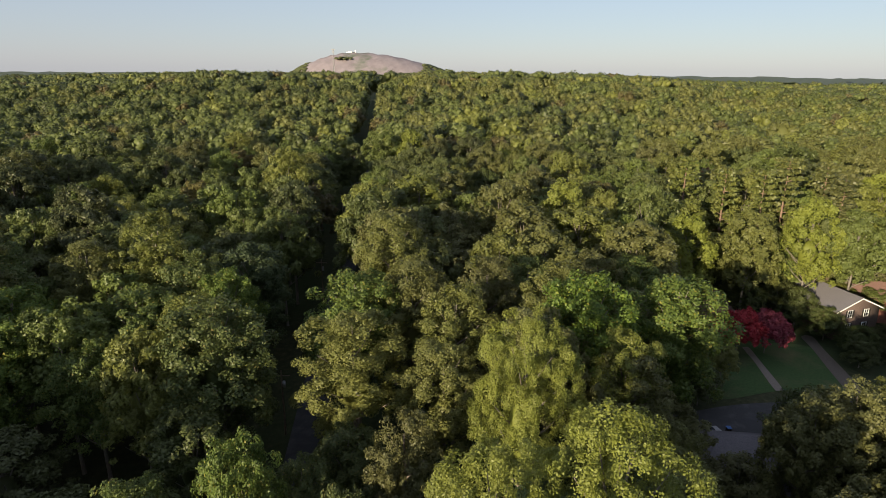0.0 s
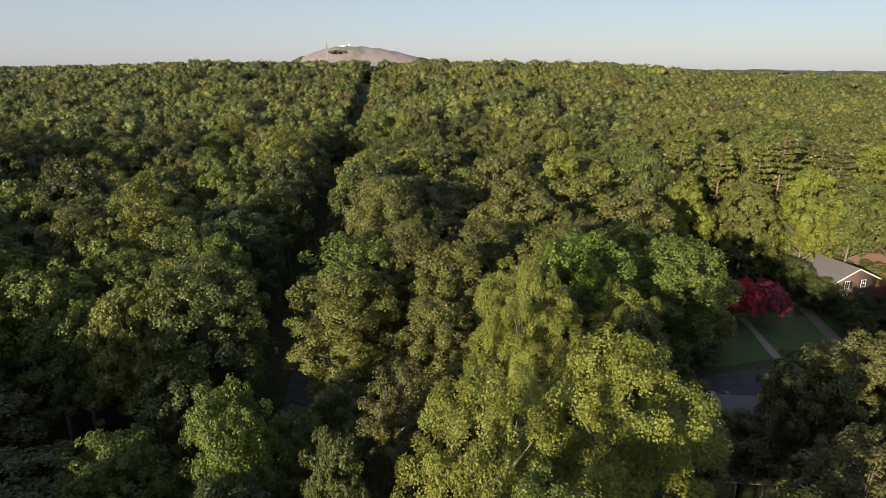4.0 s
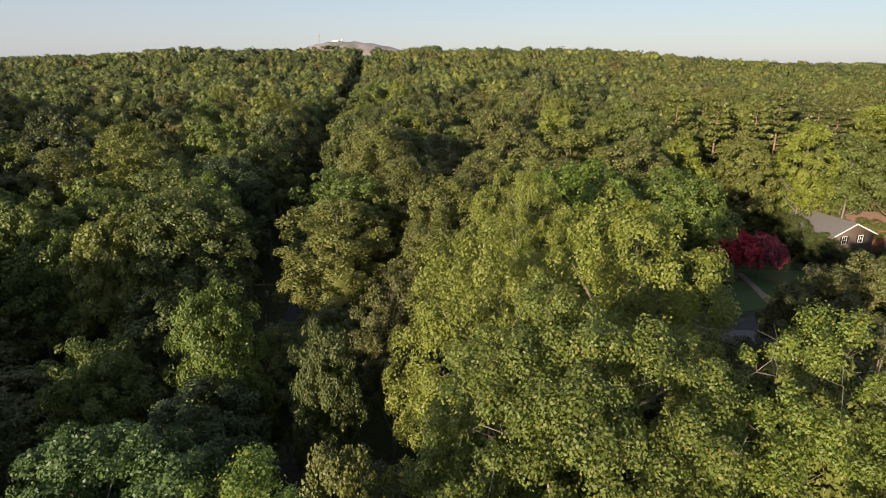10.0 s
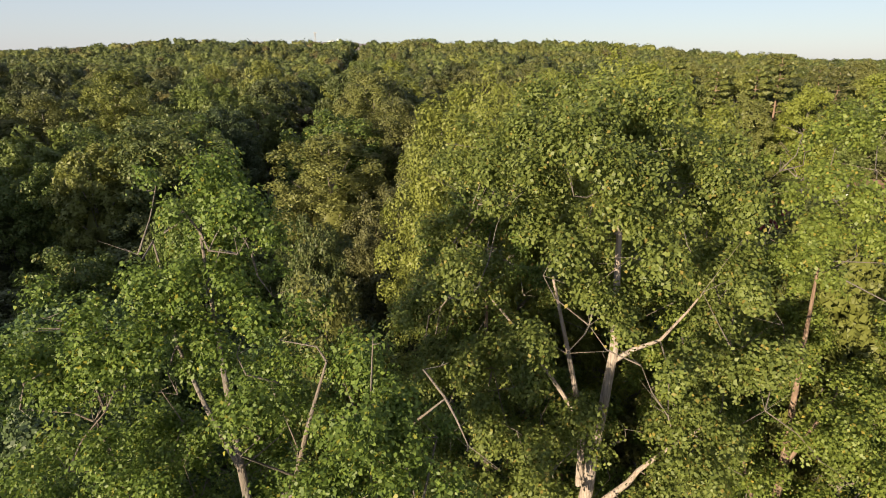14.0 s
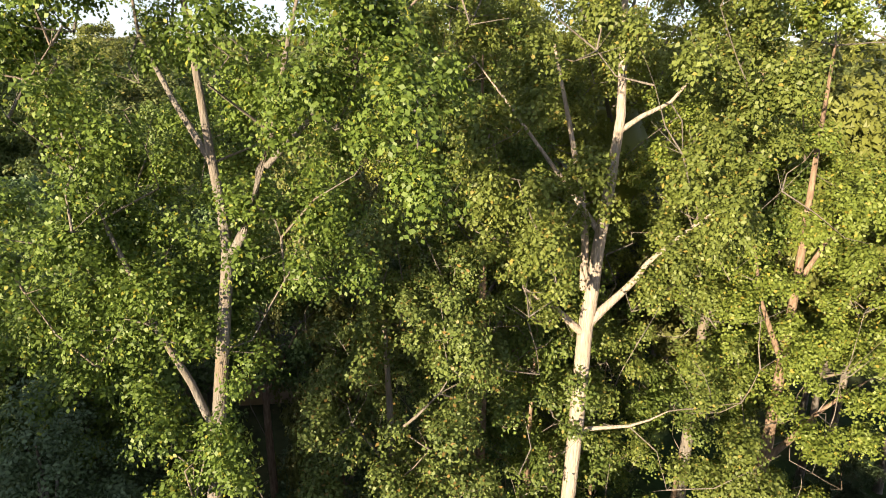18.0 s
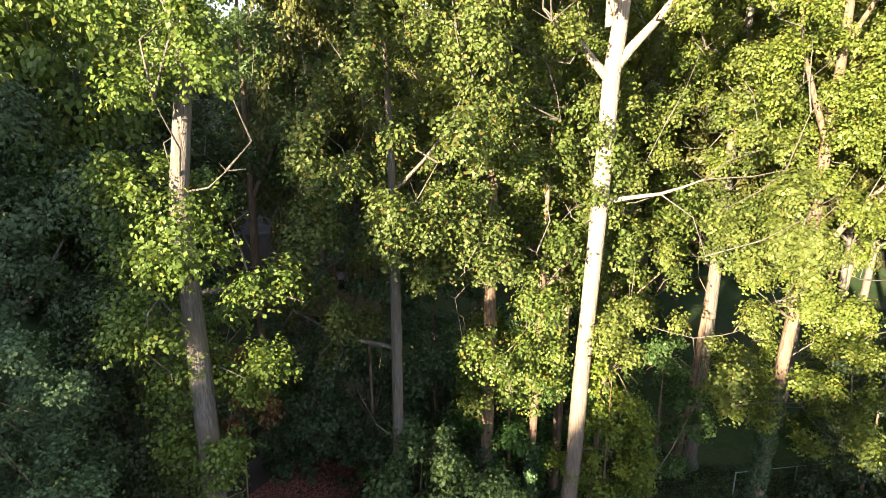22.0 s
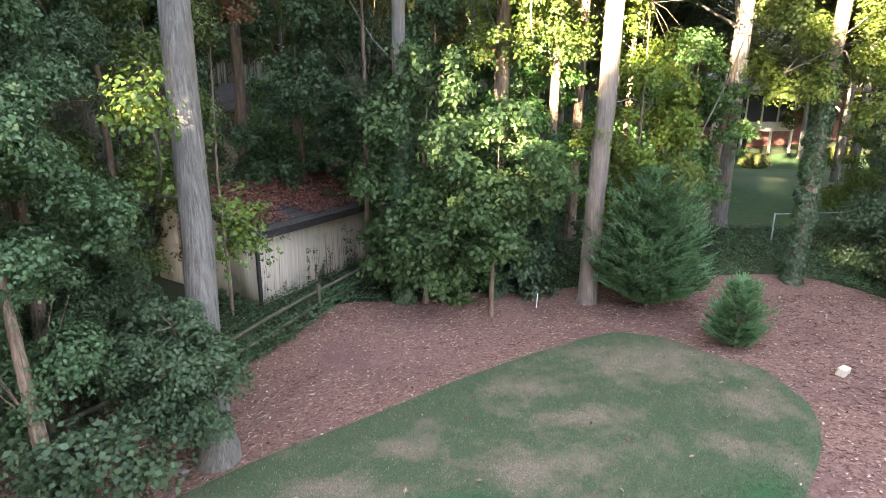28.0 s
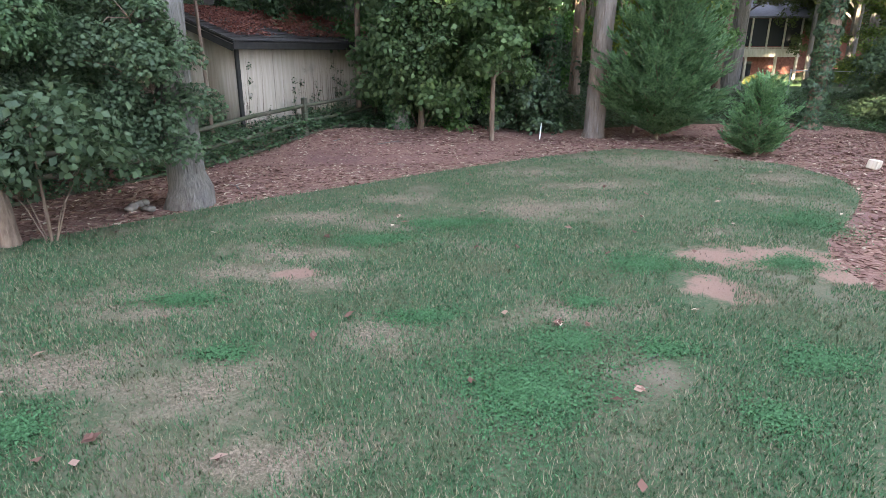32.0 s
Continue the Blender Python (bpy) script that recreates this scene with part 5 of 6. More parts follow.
for x, y, s in [(33.0, 52, 1.0), (27.5, 50.5, 0.8), (42, 53, 1.1)]:
    rg = np.random.default_rng(int(x * 10))
    sh = thing("garden_shrub", "clipped yellow-green shrub before a brick house", "shrub", "", Matrix.Translation((x, y, terrain(x, y))))
    a1, a2 = leaf_cloud(rg, [(0, 0, 0.7 * s, 1.5 * s, 1.2 * s, 0.8 * s)], 2600, 0.14, quad=True)
    part("foliage", mesh_of("foliage", *merge((a1, a2), cores([(0, 0, 0.7 * s, 1.4 * s, 1.1 * s, 0.75 * s)], 0.85, 1, 2)), M_lime), sh)

# ---- the yard: trees near the camera ----
def wobble(path, rg, amp):
    out = [path[0]]
    for a, b in zip(path[:-1], path[1:]):
        m = [(p + q) / 2 for p, q in zip(a, b)]
        out.append((m[0] + rg.uniform(-amp, amp), m[1] + rg.uniform(-amp, amp), m[2], m[3]))
        out.append(b)
    return out


def big_tree(name, label, seed, trunk, limbs, blobs, mat, sprigs, leaves=5, size=0.15, bark=None, ivy=0.0, twigs=10):
    """A tree seen close to: trunk and limbs as tapered tubes, twigs into the clumps, whorls of leaves on the clumps."""
    rg = np.random.default_rng(seed)
    t = thing(name, label, "tree")
    part("trunk", tubes("trunk", [wobble(trunk, rg, 0.05)], bark or M_bark, 14, 0.05, seed), t)
    for lm in limbs:
        part("limb", tubes("limb", [wobble(lm, rg, 0.10)], bark or M_bark, 9, 0.05, seed), t)
    tw = []
    joints = [p for lm in limbs for p in lm[1:]] + [p for p in trunk if p[2] > 5]
    for b in sorted(blobs, key=lambda b: min((b[0] - p[0]) ** 2 + (b[1] - p[1]) ** 2 + (b[2] - p[2]) ** 2 for p in joints)):
        for p in sorted(joints, key=lambda p: (p[0] - b[0]) ** 2 + (p[1] - b[1]) ** 2 + 0.6 * (p[2] - b[2] + 0.8) ** 2)[:1]:
            e = rg.normal(size=3) * 0.2
            tw.append([(p[0], p[1], p[2], 0.03), ((p[0] + b[0]) / 2 + e[0], (p[1] + b[1]) / 2 + e[1], (p[2] + b[2]) / 2 + e[2], 0.02), (b[0], b[1], b[2], 0.012)])
            joints.append(b)
            for q in range(2):
                e = rg.normal(size=3) * 0.5
                tw.append([(b[0], b[1], b[2], 0.012), (b[0] + e[0] * b[3], b[1] + e[1] * b[3], b[2] + abs(e[2]) * b[5], 0.004)])
    tagged(part("branching", tubes("branching", tw, M_bark, 4), t), kind="stuff")
    v, f = sprig_cloud(rg, plumes(rg, blobs, len(blobs) * 3, 0.50, 1.3)[0], sprigs, leaves, size, shell=0.85)
    part("foliage", mesh_of("foliage", v, f, mat), t)
    if ivy:
        ib = []
        for a, b in zip(trunk[:-1], trunk[1:]):
            for q in np.arange(0, 1, 0.22 / max(0.3, abs(b[2] - a[2]))):
                z = a[2] + (b[2] - a[2]) * q
                if z < ivy * rg.uniform(0.75, 1.1):
                    r = a[3] + (b[3] - a[3]) * q
                    w = rg.uniform(0.08, 0.2)
                    ib.append((a[0] + (b[0] - a[0]) * q + rg.normal() * 0.03, a[1] + (b[1] - a[1]) * q + rg.normal() * 0.03, z, r + w, r + w, 0.26))
        v, f = leaf_cloud(rg, ib, int(2000 * ivy), 0.08, shell=0.14, quad=True, droop=0.4)
        part("ivy", mesh_of("ivy", v, f, M_ivy), t, "dark ivy round the lower trunk")
    return t


def clear_of(blobs, x, y, w, z0, z1):
    """Leaves out the clumps that would hang before a trunk at (x, y), between two heights, on the open side of the yard."""
    return [b for b in blobs if not (abs(b[0] - x) < w and b[1] < y and z0 < b[2] < z1)]


def at(blobs, x, y, z=0.0):
    return [(b[0] + x, b[1] + y, b[2] + z, *b[3:]) for b in blobs]


R = np.random.default_rng
# white-barked tree, the tallest by the yard
big_tree("tulip_tree", "tall pale-barked tree with a sunlit yellow-green crown", 1,
         [(5.95, 16.95, -0.6, 0.46), (6.0, 17.0, 0.3, 0.30), (6.2, 17.1, 6, 0.265), (6.35, 17.2, 11, 0.25), (6.6, 17.4, 18.2, 0.25), (6.75, 17.2, 21, 0.19), (7.0, 16.9, 25, 0.13), (6.9, 17.4, 31, 0.05)],
         [[(6.6, 17.4, 18.0, 0.16), (5.6, 17.1, 19.0, 0.08), (4.4, 16.8, 19.9, 0.04)], [(6.6, 17.4, 18.3, 0.17), (7.6, 17.1, 19.6, 0.11), (8.2, 16.9, 20.6, 0.08), (10.4, 16.8, 22.5, 0.03)], [(6.5, 17.6, 19.5, 0.14), (6.3, 17.8, 22.5, 0.10), (5.2, 17.9, 27, 0.04)],
          [(7.0, 16.9, 24.6, 0.09), (8.3, 16.7, 25.4, 0.05), (9.8, 17.0, 27.2, 0.02)], [(6.75, 17.2, 21.5, 0.10), (4.6, 18.4, 24.5, 0.05), (3.0, 18.4, 26.5, 0.02)], [(6.5, 17.3, 14.5, 0.09), (8.2, 17.0, 14.8, 0.05), (9.6, 17.2, 15.2, 0.02)]],
         clear_of(at(dome_blobs(R(31), 17.5, 32.5, 5.6, 84, 1.15)[1:], 6.3, 19.0) + at(crown_blobs(R(32), 8.5, 22, 4.0, 3.0, 40, 0.95, 1.0, 0.5), 9.3, 17.4) + at(crown_blobs(R(33), 17, 25, 3.4, 2.4, 16, 0.9, 1.0, 0.4), 3.4, 17.0) + at(crown_blobs(R(34), 2.2, 6.5, 1.5, 1.0, 8, 0.6), 7.8, 17.2), 6.5, 17.6, 0.85, 10.0, 25.5),
         M_near_lime, 46000, 5, 0.115, M_bark_pale)
# neighbour with the lower right crown
big_tree("tulip_tree", "tall ivy-footed tree with a sunlit yellow-green crown", 2,
         [(13.4, 18.1, -0.4, 0.38), (13.5, 18.2, 0.6, 0.23), (13.75, 18.4, 6, 0.21), (14.3, 18.7, 13, 0.21), (14.5, 19, 19, 0.14), (14.6, 19.4, 27, 0.04)],
         [[(14.2, 18.6, 12, 0.14), (15.6, 18.2, 14.3, 0.08), (17.2, 18.0, 15.8, 0.03)], [(14.4, 18.8, 16, 0.12), (12.8, 18.4, 19, 0.06), (11.9, 18, 21.5, 0.03)], [(14.5, 19, 19, 0.10), (16.3, 19.4, 22, 0.04)], [(14.1, 18.5, 10, 0.08), (12.9, 18, 10.8, 0.03)]],
         at(crown_blobs(R(41), 15.5, 31.5, 5.4, 4.4, 70, 1.2, 0.8, 0.35), 14.6, 19.4) + at(crown_blobs(R(42), 5.5, 15, 3.2, 2.2, 26, 0.8, 1.0, 0.5), 14.6, 18.0),
         M_near_lime, 31000, 5, 0.115, M_bark_brown, 8.0)
# left trunk, pale and straight, forked high up
big_tree("sweetgum_tree", "tall grey-barked tree with upright green limbs", 3,
         [(-3.1, 9.65, -0.4, 0.56), (-3.12, 9.65, 0.12, 0.38), (-3.14, 9.7, 0.6, 0.29), (-3.2, 10.0, 4, 0.255), (-3.3, 10.45, 8.5, 0.235), (-3.52, 11.0, 12.5, 0.22), (-3.55, 11.1, 16, 0.175), (-2.75, 11.8, 22.6, 0.125), (-2.95, 12.1, 24.5, 0.09), (-3.4, 12.5, 30, 0.03)],
         [[(-2.75, 11.8, 22.5, 0.105), (-2.0, 11.4, 23.8, 0.085), (-1.4, 10.9, 25.2, 0.07), (-0.6, 10.6, 28, 0.02)], [(-3.25, 11.35, 18.6, 0.09), (-4.2, 11.3, 21.3, 0.07), (-5.0, 11.5, 23.5, 0.045), (-5.8, 11.8, 26.0, 0.02)], [(-2.95, 12.1, 24.5, 0.08), (-4.6, 13.4, 27, 0.04), (-5.0, 13.8, 29.4, 0.02)],
          [(-3.5, 11.1, 14, 0.06), (-2.3, 10.9, 14.2, 0.03), (-1.3, 10.8, 13.9, 0.015)], [(-1.6, 11.0, 24.6, 0.06), (0.2, 10.0, 26.4, 0.04), (1.6, 9.6, 27.8, 0.015)]],
         clear_of(at(crown_blobs(R(51), 20, 31, 3.0, 2.4, 44, 0.9, 0.8, 0.3), -3.5, 12.8) + at(crown_blobs(R(52), 19.5, 29, 2.2, 1.8, 24, 0.8, 1.0, 0.4), -5.8, 11.8) + at(crown_blobs(R(53), 25, 28.8, 1.5, 1.0, 10, 0.65, 1.0, 0.3), 0.8, 9.9) + at(crown_blobs(R(54), 22.5, 28.5, 1.3, 1.2, 10, 0.7), -1.2, 11.0) + at(crown_blobs(R(55), 9.5, 20, 1.4, 1.2, 20, 0.6, 1.0, 0.4), -3.3, 10.8) + at(crown_blobs(R(56), 3, 9, 1.3, 1.2, 4, 0.45, 1.0, 0.6), -3.1, 10.2), -2.6, 11.9, 0.9, 20.5, 25.8),
         M_near_leaf, 34000, 5, 0.088)
# two slimmer trees of the middle
big_tree("oak_tree", "slim oak with pale trunk and olive mid-height foliage", 4,
         [(0.4, 16.6, -0.2, 0.30), (0.35, 16.5, 1, 0.22), (0.3, 16.5, 7, 0.18), (0.3, 16.5, 13, 0.15), (0.1, 16.7, 20, 0.05)],
         [[(0.3, 16.5, 13.5, 0.06), (-0.9, 16, 15.8, 0.03)], [(0.3, 16.5, 15, 0.06), (1.8, 16.0, 16.8, 0.03)], [(0.3, 16.5, 10.2, 0.08), (-1.6, 17.2, 10.3, 0.05), (-3.0, 17.8, 11.0, 0.02)]],
         at(crown_blobs(R(61), 12.5, 22, 3.0, 2.4, 38, 0.85, 0.9, 0.35), 0.8, 16.2) + at(crown_blobs(R(62), 8.5, 12.0, 1.4, 1.0, 8, 0.5), -1.6, 17.0),
         M_near_olive, 11500, 5, 0.112, None, 7.0)
big_tree("oak_tree", "slim reddish-barked oak with olive foliage", 5,
         [(3.4, 18.8, -0.1, 0.34), (3.4, 18.8, 1, 0.25), (3.5, 18.9, 9, 0.21), (3.6, 20, 15, 0.17), (3.6, 20.8, 20, 0.12), (3.5, 21.2, 27, 0.03)],
         [[(3.5, 19.2, 11, 0.06), (2.2, 18.6, 12.8, 0.03)], [(3.6, 20, 15, 0.07), (4.8, 18.8, 17, 0.03)]],
         at(crown_blobs(R(71), 7.5, 17, 2.3, 1.8, 30, 0.75, 1.1, 0.4), 3.9, 18.2) + at(crown_blobs(R(72), 17, 28, 3.2, 2.8, 34, 1.0, 0.8, 0.3), 3.2, 21.2),
         M_near_olive, 12500, 5, 0.112, M_bark_brown, 5.0)
for x, y, h, rr, lean, bk in [(13.5, 23.1, 25, 0.30, (-0.5, -1.0), M_bark), (12.6, 22.6, 17, 0.16, (1.2, 0.3), M_bark_brown), (5.1, 18.8, 18, 0.17, (0.3, 0.3), M_bark_brown), (6.9, 22, 20, 0.2, (0.2, 0.0), M_bark_brown), (8.3, 21.3, 14, 0.12, (0.6, 0.3), M_bark_brown), (-6.4, 15.5, 19, 0.2, (-3.6, 1.4), M_bark), (-5.0, 21.0, 22, 0.2, (0.2, 0.1), M_bark_brown), (-2.6, 24, 22, 0.2, (0.1, 0), M_bark_brown)]:
    b = crown_blobs(R(int(x * 10 + 500)), h * 0.62, h, 2.7, 2.4, 26, 0.95, 0.9, 0.3)
    z0 = terrain(x, y)
    top = [(q[0] + x + lean[0] * q[2] / h, q[1] + y + lean[1] * q[2] / h, q[2] + z0, *q[3:]) for q in b]
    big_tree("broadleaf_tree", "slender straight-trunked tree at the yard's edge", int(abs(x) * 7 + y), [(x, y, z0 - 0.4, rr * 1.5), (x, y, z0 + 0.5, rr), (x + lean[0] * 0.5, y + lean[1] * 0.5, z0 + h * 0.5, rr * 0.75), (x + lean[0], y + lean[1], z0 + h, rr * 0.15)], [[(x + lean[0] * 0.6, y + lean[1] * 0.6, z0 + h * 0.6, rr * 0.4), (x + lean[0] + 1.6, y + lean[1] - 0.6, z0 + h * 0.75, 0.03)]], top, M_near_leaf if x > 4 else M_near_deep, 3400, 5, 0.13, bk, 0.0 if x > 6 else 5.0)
# big crown behind, and company round it
put_tree(FINE[2], -2.5, 22.5, 0.62, 1.02, 2.0, "bronze-tinged tree beyond the yard")
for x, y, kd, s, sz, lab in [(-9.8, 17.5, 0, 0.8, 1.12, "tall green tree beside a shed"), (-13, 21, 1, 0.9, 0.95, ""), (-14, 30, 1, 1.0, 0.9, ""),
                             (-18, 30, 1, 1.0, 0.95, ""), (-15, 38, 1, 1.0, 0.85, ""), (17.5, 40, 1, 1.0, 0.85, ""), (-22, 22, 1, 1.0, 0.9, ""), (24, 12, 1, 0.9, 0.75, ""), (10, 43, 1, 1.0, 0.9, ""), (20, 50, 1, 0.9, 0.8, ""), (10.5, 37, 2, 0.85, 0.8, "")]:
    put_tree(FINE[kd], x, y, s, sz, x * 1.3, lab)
SHADED = make_tree_kind("broadleaf_tree", 260, 19, 3.4, 30, 1.0, 300, 0.5, 52000, 0.098, M_holly, "shaded blue-green tree with large leaves beside the yard", clear=0.14, upright=1.0, tall=0.9, quad=True)
SHADED.location = (-8.6, 13.4, terrain(-8.6, 13.4))
for x, y, s, sz in [(-11.5, 18.5, 1.1, 1.05), (-12.0, 9.5, 0.9, 0.8), (-10.2, 6.0, 0.7, 0.55), (-10.8, 2.0, 0.7, 0.5), (-9.8, -2.0, 0.7, 0.5), (-14.5, 14.0, 1.1, 1.0)]:
    put_tree(SHADED, x, y, s, sz, x)
tall = make_tree_kind("tulip_tree", 240, 32.8, 7.4, 46, 1.5, 400, 0.64, 90000, 0.16, M_lime, "very tall yellow-green tree behind the yard", clear=0.2, upright=1.35, ragged=0.12, tall=1.5, quad=True)
tall.location = (12.0, 32.5, terrain(12, 32.5))
put_tree(tall, 4.4, 31.0, 0.86, 0.97, 2.2, "tall yellow-green tree with upright leafy shoots")
put_tree(tall, 9.2, 53.0, 0.82, 0.95, 4.0, "broad sunlit yellow-green tree with a tall crown")
for k, (x, y) in zip(FINE, [(-26, 44), (-29, 33), (31, 36), (22, 62)]):
    k.location = (x, y, terrain(x, y))

# ---- the yard: small trees, shrubs, ivy ----
def bush(name, label, category, x, y, blobs, mat, n, size, stems=(), sprig=True, seed=1):
    rg = np.random.default_rng(seed)
    t = thing(name, label, category, "", Matrix.Translation((x, y, terrain(x, y))))
    if stems:
        part("stem", tubes("stem", [list(s) for s in stems], M_bark_brown, 7, 0.06, seed), t)
        tw = []
        for b in blobs:
            p = min((q for s in stems for q in s), key=lambda q: (q[0] - b[0]) ** 2 + (q[1] - b[1]) ** 2 + (q[2] - b[2] + 0.4) ** 2)
            tw.append([(p[0], p[1], p[2], 0.012), ((p[0] + b[0]) / 2, (p[1] + b[1]) / 2, (p[2] + b[2]) / 2 + 0.12, 0.008), (b[0], b[1], b[2], 0.005)])
        tagged(part("branching", tubes("branching", tw, M_bark_brown, 4), t), kind="stuff")
    v, f = sprig_cloud(rg, plumes(rg, blobs, len(blobs) * 3, 0.40, 0.8)[0], n, 5, size, shell=0.85) if sprig else leaf_cloud(rg, blobs, n, size, shell=0.6, quad=True)
    part("foliage", mesh_of("foliage", v, f, mat), t)
    return t


bush("dogwood_tree", "small bright-leaved dogwood with layered foliage", "tree", 0.95, 16.4, crown_blobs(R(81), 0.7, 6.8, 1.6, 1.3, 36, 0.5, 1.0, 0.4), M_dogwood, 5400, 0.14, [[(0, 0, -0.1, 0.09), (0.1, 0, 1.6, 0.07), (0, 0.1, 4, 0.04), (0.1, 0, 6, 0.01)]], seed=81)
bush("dogwood_tree", "small green sapling with broad leaves at the bed's edge", "tree", 2.8, 15.8, crown_blobs(R(82), 1.8, 5.6, 1.8, 1.2, 30, 0.42, 1.0, 0.4), M_dogwood, 3600, 0.15, [[(0, 0, -0.1, 0.07), (0.0, 0, 1.6, 0.06), (0.1, 0.1, 3.4, 0.03), (0.1, 0, 5, 0.01)]], seed=82)
bush("broadleaf_sapling", "sapling with sunlit leaves against a pale trunk", "tree", 7.4, 17.6, crown_blobs(R(83), 2.6, 9.4, 1.5, 0.9, 26, 0.5, 1.0, 0.4), M_near_lime, 2800, 0.12, [[(0, 0, -0.1, 0.06), (0.1, 0, 3, 0.05), (0.1, 0.1, 8.8, 0.01)]], seed=83)
# dark evergreen growth left of the lawn
bush("holly_tree", "dark shaded evergreen with hanging sprays", "tree", -6.2, 10.4, crown_blobs(R(84), 1.2, 9.5, 1.5, 1.5, 34, 0.55, 0.9, 0.4), M_holly, 15000, 0.062, [[(0, 0, -0.1, 0.16), (0, 0.1, 5, 0.11), (0, 0, 9, 0.02)]], seed=84)
bush("holly_tree", "dark shaded broad-leaved understory tree", "tree", -5.4, 8.3, crown_blobs(R(85), 2.0, 6.5, 1.4, 1.2, 22, 0.5, 1.0, 0.4), M_holly, 11000, 0.066, [[(0.75, -0.75, -0.1, 0.13), (0.55, -0.6, 2, 0.10), (0, 0, 6, 0.02)]], seed=85)
bush("hemlock_shrub", "dark feathery evergreen shrub at a trunk's foot", "shrub", -3.45, 9.15, crown_blobs(R(86), 1.0, 3.1, 1.0, 0.6, 26, 0.42, 1.0, 0.4), M_holly, 15000, 0.065, [[(0.1, 0.6, 0.6, 0.03), (0.05, 0.3, 1.8, 0.02), (0, 0, 2.8, 0.01)]], sprig=False, seed=86)
bush("holly_tree", "dark leafy understory tree in deep shade", "tree", -8.2, 10.4, crown_blobs(R(87), 1.6, 12, 2.2, 2.0, 50, 0.9, 0.9, 0.4), M_holly, 16000, 0.078, [[(0, 0, -0.1, 0.18), (0, 0.1, 6, 0.12), (0, 0, 11, 0.02)]], seed=87)
bush("holly_tree", "leafy green understory branches beside a shed", "tree", -6.5, 14.6, crown_blobs(R(88), 3, 11, 2.4, 2.0, 40, 0.8, 0.9, 0.4), M_near_leaf, 7000, 0.095, [[(0, 0, -0.1, 0.12), (0, 0.1, 6, 0.08), (0, 0, 10.5, 0.02)]], seed=88)
bush("holly_tree", "leafy green tree leaning over the yard's edge", "tree", -6.6, 8.8, crown_blobs(R(97), 5, 14, 1.8, 1.5, 44, 0.7, 0.9, 0.4), M_holly, 20000, 0.066, [[(0, 0, -0.1, 0.14), (0.1, 0.1, 6, 0.1), (0, 0, 13, 0.02)]], seed=97)
bush("understory_sapling", "small sapling with large dark leaves", "shrub", -4.25, 7.7, crown_blobs(R(89), 0.8, 1.7, 0.7, 0.5, 9, 0.3), M_holly, 620, 0.11, [[(0, 0, -0.1, 0.025), (0, 0, 1.5, 0.01)]], seed=89)
# shaded young trees between the tall trunks
for x, y, z0, z1, r, nb, mt, n, lab in [(-0.8, 19.2, 4.5, 13.5, 2.5, 34, M_holly, 5200, "shaded young maple with layered green branches"), (-3.0, 20.6, 2.0, 9.5, 2.1, 28, M_holly, 4200, "shaded young tree with dull green leaves behind a shed"),
                                        (4.4, 19.9, 2.0, 9.0, 1.7, 24, M_dogwood, 3600, "young tree with bright leaves between tall trunks"), (1.6, 21.8, 2.5, 10.5, 2.2, 26, M_holly, 4200, "shaded young maple with layered green branches"), (10.6, 20.6, 2.5, 7.5, 1.7, 18, M_dogwood, 2600, "young leafy tree catching stray light"),
                                        (-8.0, 21.5, 2.0, 12.0, 2.4, 28, M_holly, 4000, "shaded young maple with layered green branches"), (18.4, 19.0, 2.0, 8.5, 2.0, 22, M_holly, 3200, "shaded young tree at the edge of a lawn")]:
    bush("understory_tree", lab, "tree", x, y, crown_blobs(R(int(700 + 10 * x + y)), z0, z1, r, r * 0.85, nb, 0.62, 0.9, 0.35), mt, n, 0.125, [[(0, 0, -0.1, 0.10), (0.1, 0.1, z0 + 1, 0.07), (0, 0, z1 - 0.5, 0.015)]], seed=int(700 + 10 * x + y))
# understory behind the bed
for i, (x, y, h, r, mt) in enumerate([(1.8, 18.5, 2.6, 1.4, M_ivy), (1.9, 17.3, 1.5, 1.0, M_dogwood), (3.9, 17.9, 1.4, 1.0, M_ivy), (5.0, 19.8, 3.0, 1.5, M_ivy), (17.8, 16.6, 2.2, 1.6, M_near_leaf), (19.5, 20, 3.4, 1.8, M_near_leaf), (3.2, 22, 4.0, 1.8, M_dogwood), (-0.5, 21.5, 2.6, 1.6, M_dogwood), (8.5, 24, 4.5, 2.0, M_dogwood), (-9, 18.5, 5, 2.0, M_holly), (-3.4, 22.6, 5.6, 1.7, M_dogwood), (-6.0, 27, 6.0, 2.2, M_holly), (-1.5, 26, 6.0, 2.2, M_holly), (22, 25, 4.0, 2.0, M_near_leaf), (26, 28.5, 4.5, 2.2, M_holly), (21.5, 19.5, 3.0, 1.8, M_holly), (2, 27, 6, 2.4, M_holly), (6, 28, 6, 2.4, M_holly), (11, 30, 5, 2.2, M_holly), (-7.6, 9.6, 3.2, 1.6, M_holly), (-6.4, 11.8, 3.0, 1.5, M_holly), (-9.5, 8.0, 3.5, 1.8, M_holly), (17.2, 19.2, 2.2, 1.6, M_holly)]):
    bush("understory_shrub", "leafy shaded shrub under tall trees", "shrub", x, y, crown_blobs(R(900 + i), 0.3, h, r, r * 0.8, 18, 0.45 + 0.1 * r, 1.0, 0.35), mt, 2600, 0.115, [[(0, 0, -0.1, 0.04), (0, 0, h * 0.8, 0.01)]], seed=900 + i)
